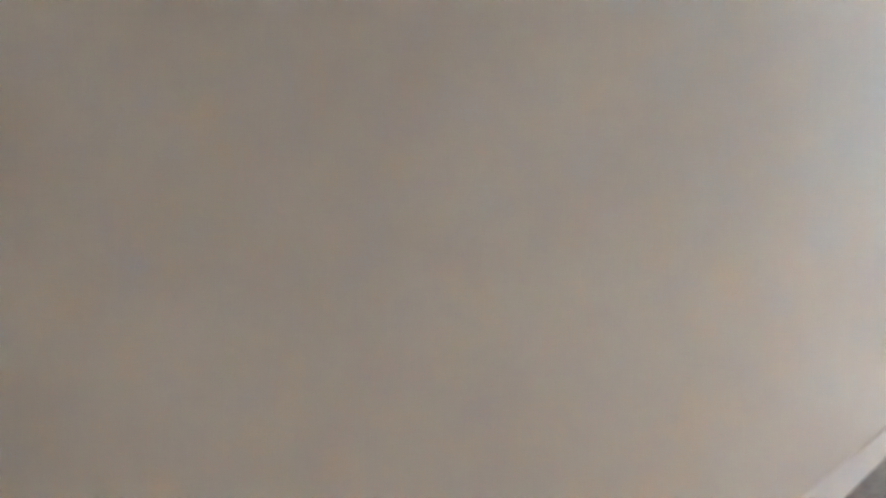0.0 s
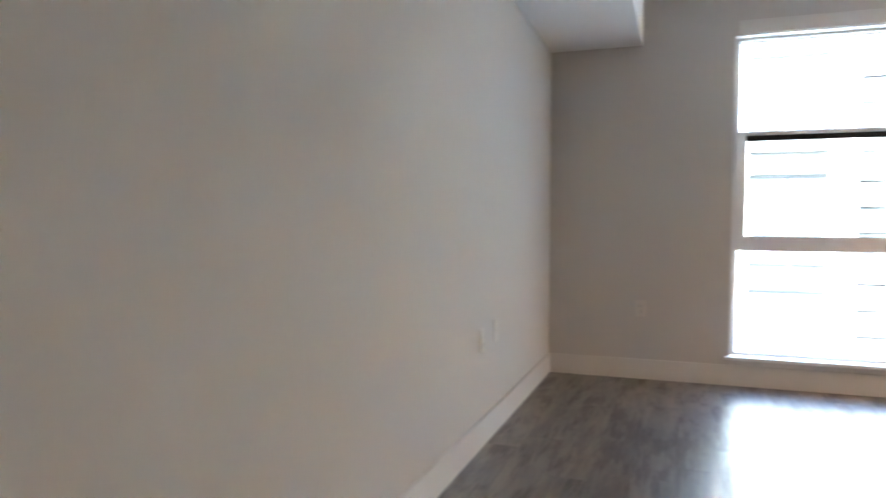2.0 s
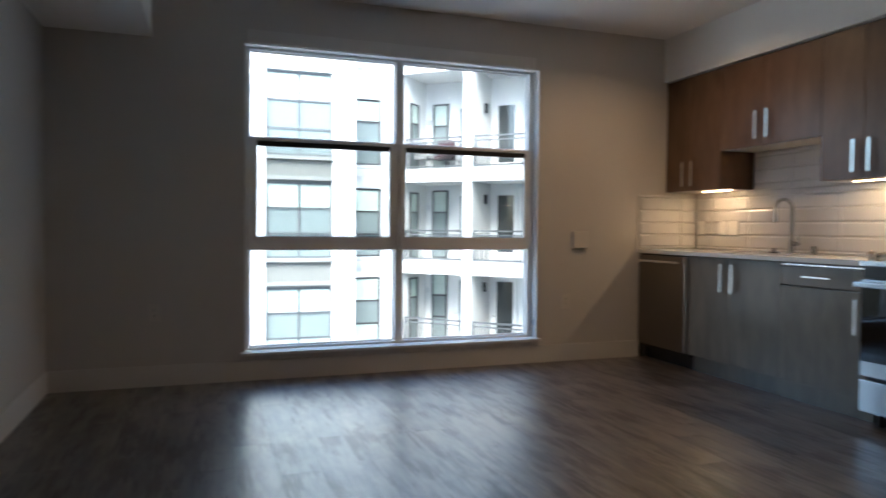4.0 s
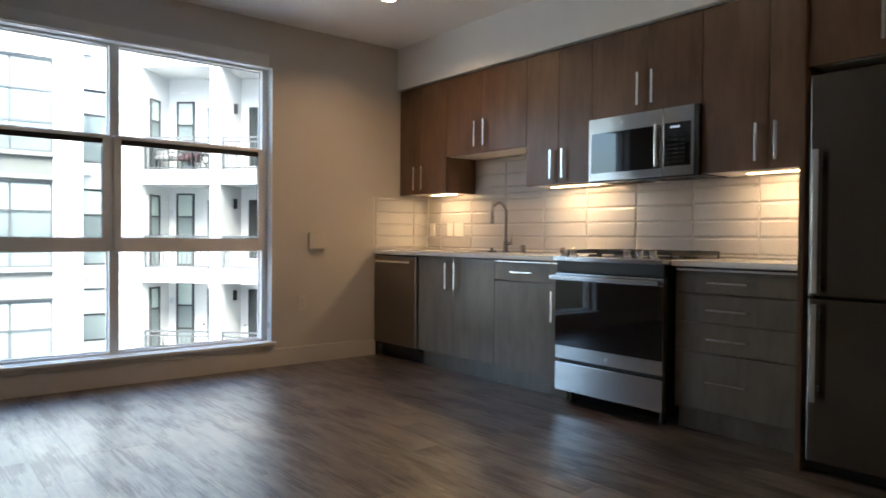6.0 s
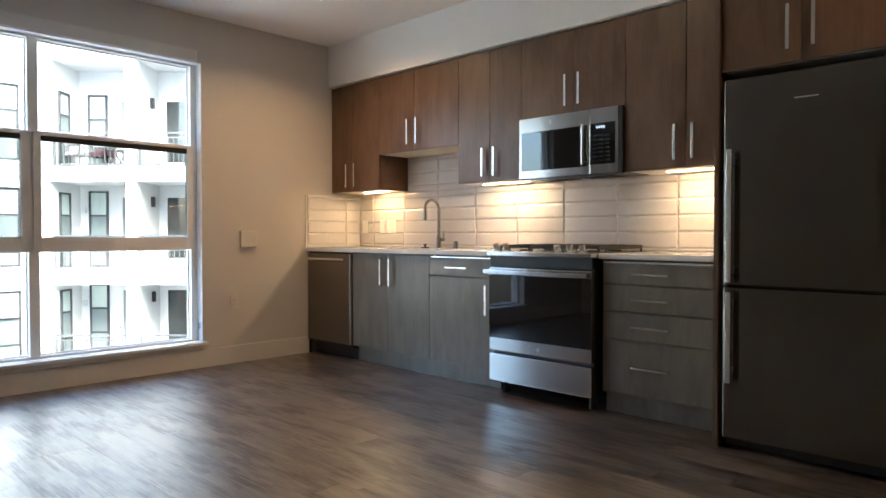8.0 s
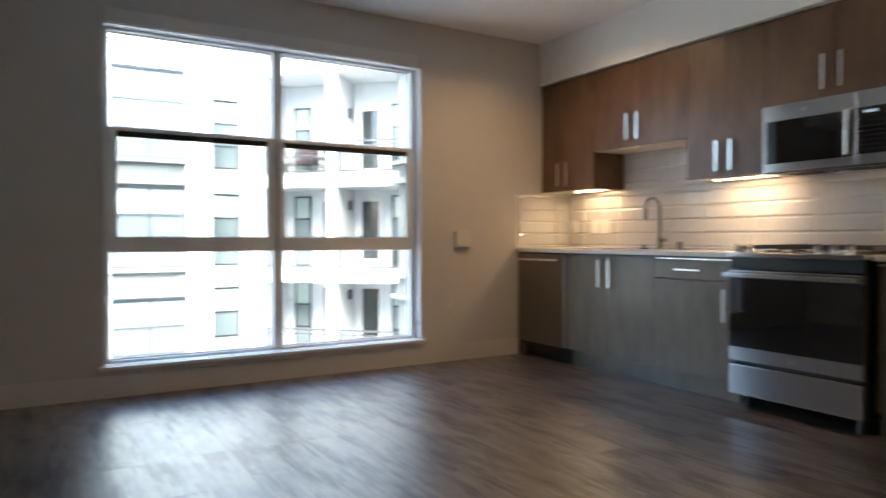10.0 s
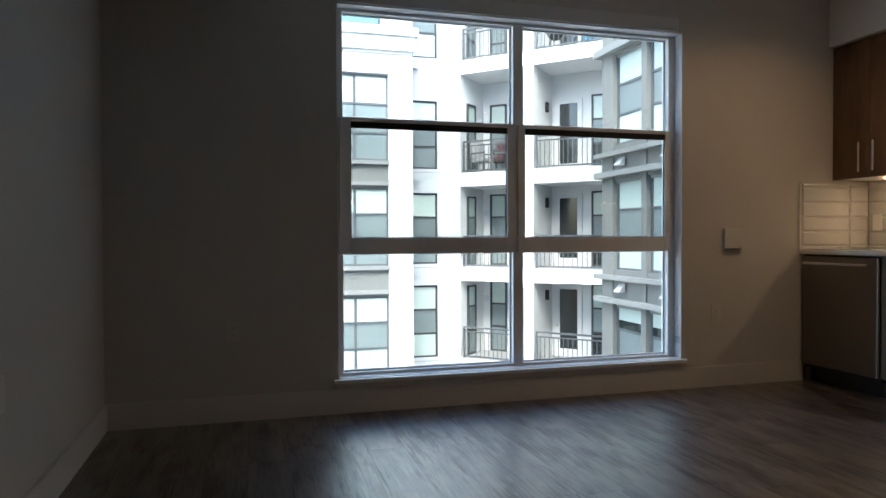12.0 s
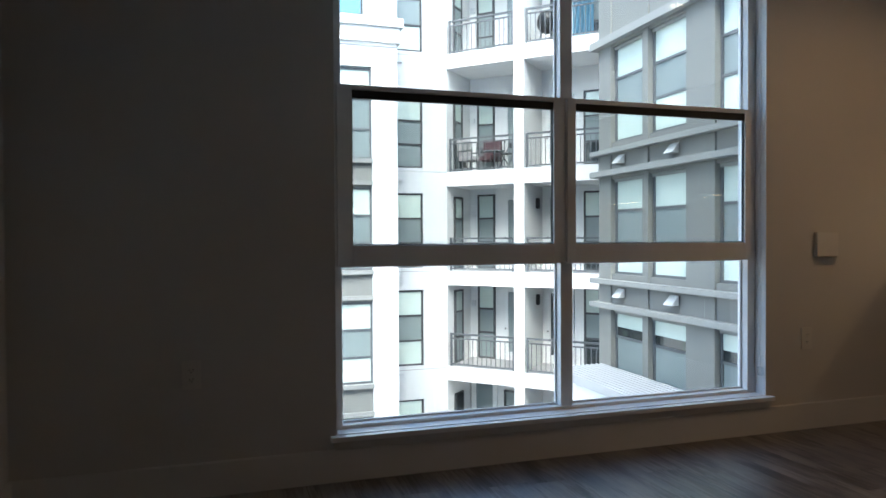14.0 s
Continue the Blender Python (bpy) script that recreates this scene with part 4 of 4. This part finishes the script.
bmesh.ops.create_uvsphere(bm, u_segments=20, v_segments=12, radius=0.27, matrix=Matrix.Translation((0, 0, 0.62)) @ Matrix.Diagonal((1, 1, 1.2, 1)))
part("bowl", bm, M_BLACK, gr, smooth=True)
for a in (0, 120, 240):
    bm = bmesh.new()
    rod(bm, (0.25 * math.cos(radians(a)), 0.25 * math.sin(radians(a)), 0), (0.12 * math.cos(radians(a)), 0.12 * math.sin(radians(a)), 0.5), 0.015, seg=8)
    part("leg", bm, M_BLACK, gr)
gr.matrix_world = DG @ pose(2.85, 0.5, SLABS[1] + 0.02)
cu = thing("outdoor_curtain", (0, 0, 0), "light blue cloth hanging on the upper balcony", "curtain")
bm = bmesh.new()
cols_ = [(0.6 * k / 24, 0.03 * math.sin(k * 1.3)) for k in range(25)]
vs = [[bm.verts.new((x, y, z_)) for x, y in cols_] for z_ in (0.05, 1.9)]
for k in range(24):
    bm.faces.new((vs[0][k], vs[0][k + 1], vs[1][k + 1], vs[1][k]))
bmesh.ops.solidify(bm, geom=bm.faces[:], thickness=0.006)
part("cloth", bm, M_CURTAIN, cu)
cu.matrix_world = DG @ pose(3.35, 1.3, SLABS[1] + 0.02)

# grey wing, its long face at x = 8.91
wg = thing("apartment_wing", (8.91, 8.0, -9.0), "grey stucco wing of the apartment building with banded ledges", "building")
XG, WN = 8.91, 10.87
WZ = ((3.12, 5.22), (0.22, 2.31), (-2.75, -0.59), (-5.6, -3.5))
bays = ((9.17, 10.38), (7.78, 8.98), (5.85, 7.0), (4.2, 5.4))
dims = [(XG + 0.2, 16, 3.0, WN, -9.0, 8.9)]
ys = [WN] + [v for a, b in bays for v in (b + 0.0, a)] + [3.0]
for hi, lo in zip(ys[0::2], ys[1::2]):
    dims.append((XG, XG + 0.199, lo, hi, -9.0, 8.9))
zs = [-9.0] + [v for a, b in sorted(WZ) for v in (a, b)] + [8.9]
for a, b in bays:
    for lo, hi in zip(zs[0::2], zs[1::2]):
        dims.append((XG + 0.04, XG + 0.199, a, b, lo, hi))
part("wall", bmb(*dims), M_GREY, wg, "grey stucco wall")
for i, (z0, z1) in enumerate(WZ):
    for a, b in bays:
        h = z1 - z0
        rows = [h / 3, 2 * h / 3]
        mats = (M_BLIND, M_BLIND2, M_BLIND)
        if i in (1,):
            mats = (M_BLIND, M_BLIND2, M_BLIND)
        if i == 2:
            rows, mats = [h * 0.73], (M_BLIND2, M_ROOM)
        xf = Matrix.Translation((XG + 0.12, b - 0.001, z0)) @ pose(0, 0, 0, 0, 0, -90)
        w_ = add_window(wg, b - a - 0.002, h, 1, rows, mats, xf, frame_mat=M_RAIL)
        part("reveal", bmb((XG + 0.10, XG + 0.1195, a + 0.001, b - 0.001, z1 - 0.07, z1 - 0.001)), M_GREY2, w_)
        if i == 2:
            part("blind", bmb((XG + 0.135, XG + 0.147, a + 0.06, b - 0.06, z1 - 0.36, z1 - 0.06)), M_BLIND, w_, "white roller blind half drawn")
for z0, z1, out in ((5.27, 5.44, 0.16), (2.86, 2.97, 0.16), (2.38, 2.51, 0.16), (-0.01, 0.10, 0.16), (-0.55, -0.43, 0.16), (-3.3, -3.15, 0.16)):
    part("ledge", bmb((XG - out, XG - 0.001, 3.0, WN + out, z0, z1), (XG - 0.001, 12.0, WN + 0.001, WN + out, z0, z1), bevel=0.012), M_GREY2, wg, "projecting grey ledge band")
for z in (2.51, -0.43, 5.44):
    for y in (7.26, 8.0, 10.9):
        part("joint", bmb((XG - 0.003, XG + 0.005, y - 0.006, y + 0.006, z + 0.001, z + 0.34)), M_GREY2, wg, "thin joint")
for y in (9.95, 8.12):
    for z in (2.62, -0.27):
        bm = bmesh.new()
        v = [bm.verts.new(p) for p in ((XG - 0.001, y - 0.13, z + 0.19), (XG - 0.001, y + 0.13, z + 0.19), (XG - 0.17, y - 0.13, z), (XG - 0.17, y + 0.13, z), (XG - 0.001, y - 0.13, z), (XG - 0.001, y + 0.13, z))]
        for f_ in ((0, 1, 3, 2), (0, 2, 4), (1, 5, 3), (2, 3, 5, 4), (0, 4, 5, 1)):
            bm.faces.new([v[i_] for i_ in f_])
        part("vent_hood", bm, M_HOOD, wg, "white sheet-metal vent hood")
lr = thing("low_roof", (8.0, 7.0, -9.0), "bright white ribbed low roof beside the grey wing", "roof")
part("wall", bmb((7.80, 8.90, 1.5, 10.72, -9.0, -2.05)), M_STUCCO, lr, "white stucco wall under the low roof")
part("roof_sheet", bmb((7.76, 8.905, 1.4, 10.80, -2.05, -1.87), bevel=0.01), M_ROOF, lr)
for k in range(10):
    x = 7.80 + k * 0.121
    part("roof_rib", bmb((x - 0.015, x + 0.015, 1.4, 10.78, -1.869, -1.835), bevel=0.004), M_ROOF, lr)

# ---- small pieces, last ----
random.seed(7)


def shared(name, bm, material):
    me = bpy.data.meshes.new(name)
    bmesh.ops.recalc_face_normals(bm, faces=bm.faces)
    bm.to_mesh(me)
    bm.free()
    me.materials.append(material)
    return me


PW, PL = 0.1815, 1.22
bm = bmb((0.0004, PW - 0.0004, 0.0004, PL - 0.0004, -0.0115, 0.0))
plank_mesh = shared("plank", bm, M_PLANK)
cut = {}


def plank(x, w, y0, length):
    key = (round(w, 4), round(length, 3))
    if key == (round(PW, 4), round(PL, 3)):
        me = plank_mesh
    else:
        if key not in cut:
            bm_ = bmb((0.0004, w - 0.0004, 0.0004, length - 0.0004, -0.0115, 0.0))
            cut[key] = shared("plank", bm_, M_PLANK)
        me = cut[key]
    ob = new("plank", me)
    ob.location = (x, y0, 0)
    ob.parent = floor
    return ob


cols_n = int(math.ceil(W / PW))
for i in range(cols_n):
    x = i * PW
    w = min(PW, W - x)
    y = -round(random.uniform(0.2, PL), 2)
    plank(x, w, y, -y)
    while y > BACK + 0.01:
        step = min(PL, y - BACK)
        y -= step
        plank(x, w, y, step)

TW, TH, G = 0.415, 0.1025, 0.0018


def tile_mesh(w, h):
    """A bevelled tile lying in the y-z plane, its face towards -x."""
    e, t0, t1 = 0.011, 0.004, 0.0085
    bm_ = bmesh.new()
    outer = [bm_.verts.new((-t0, y_, z_)) for y_, z_ in ((0, 0), (w, 0), (w, h), (0, h))]
    back = [bm_.verts.new((0, y_, z_)) for y_, z_ in ((0, 0), (w, 0), (w, h), (0, h))]
    e = min(e, w / 3, h / 3)
    inner = [bm_.verts.new((-t1, y_, z_)) for y_, z_ in ((e, e), (w - e, e), (w - e, h - e), (e, h - e))]
    for k in range(4):
        j = (k + 1) % 4
        bm_.faces.new((outer[k], outer[j], inner[j], inner[k]))
        bm_.faces.new((back[k], back[j], outer[j], outer[k]))
    bm_.faces.new(inner)
    return bm_


tiles = {}


def tile(parent, y, z, w, h, m):
    key = (round(w, 3), round(h, 3))
    if key not in tiles:
        tiles[key] = shared("tile", tile_mesh(*key), M_TILE)
    ob = new("tile", tiles[key])
    ob.parent = parent
    ob.matrix_basis = m @ Matrix.Translation((0, y, z))
    return ob


def tiled(parent, y0, y1, z0, z1, ref, m):
    rows_ = [(0.9175, 0.938)] + [(0.938 + TH * k, 0.938 + TH * (k + 1)) for k in range(9)]
    k0, k1 = math.floor((y0 - ref) / TW), math.ceil((y1 - ref) / TW)
    for a, b in rows_:
        a, b = max(a, z0), min(b, z1)
        if b - a < 0.012:
            continue
        for k in range(k0, k1):
            u, v = max(ref + k * TW, y0), min(ref + (k + 1) * TW, y1)
            if v - u > 0.012:
                tile(parent, u + G, a + G, v - u - 2 * G, b - a - 2 * G, m)


bs = structure("backsplash", bmb((W - 0.004, W - 0.0005, -3.646, -0.004, 0.9155, 1.3995), (W - 0.004, W - 0.0005, -1.558, -0.657, 1.3995, 1.689)), M_GROUT, "glossy bevelled wall tile backsplash in a stacked grid")
mE = Matrix.Translation((W - 0.0042, 0, 0))
tiled(bs, -3.645, -0.009, 0.9165, 1.398, -2.278, mE)
tiled(bs, -1.557, -0.658, 1.4, 1.688, -2.278, mE)
bs2 = structure("backsplash", bmb((4.437, W - 0.0045, -0.004, -0.0005, 0.9155, 1.378)), M_GROUT, "glossy bevelled tile return on the window wall")
mN = Matrix.Translation((0, -0.0042, 0)) @ pose(0, 0, 0, 0, 0, 90)
tiled(bs2, -(W - 0.014), -4.446, 0.9165, 1.378, -(W - 0.18), mN)
structure("trim", bmb((4.431, 4.4368, -0.013, -0.0005, 0.9155, 1.378)), M_PLASTIC, "thin metal edge trim of the tile return")
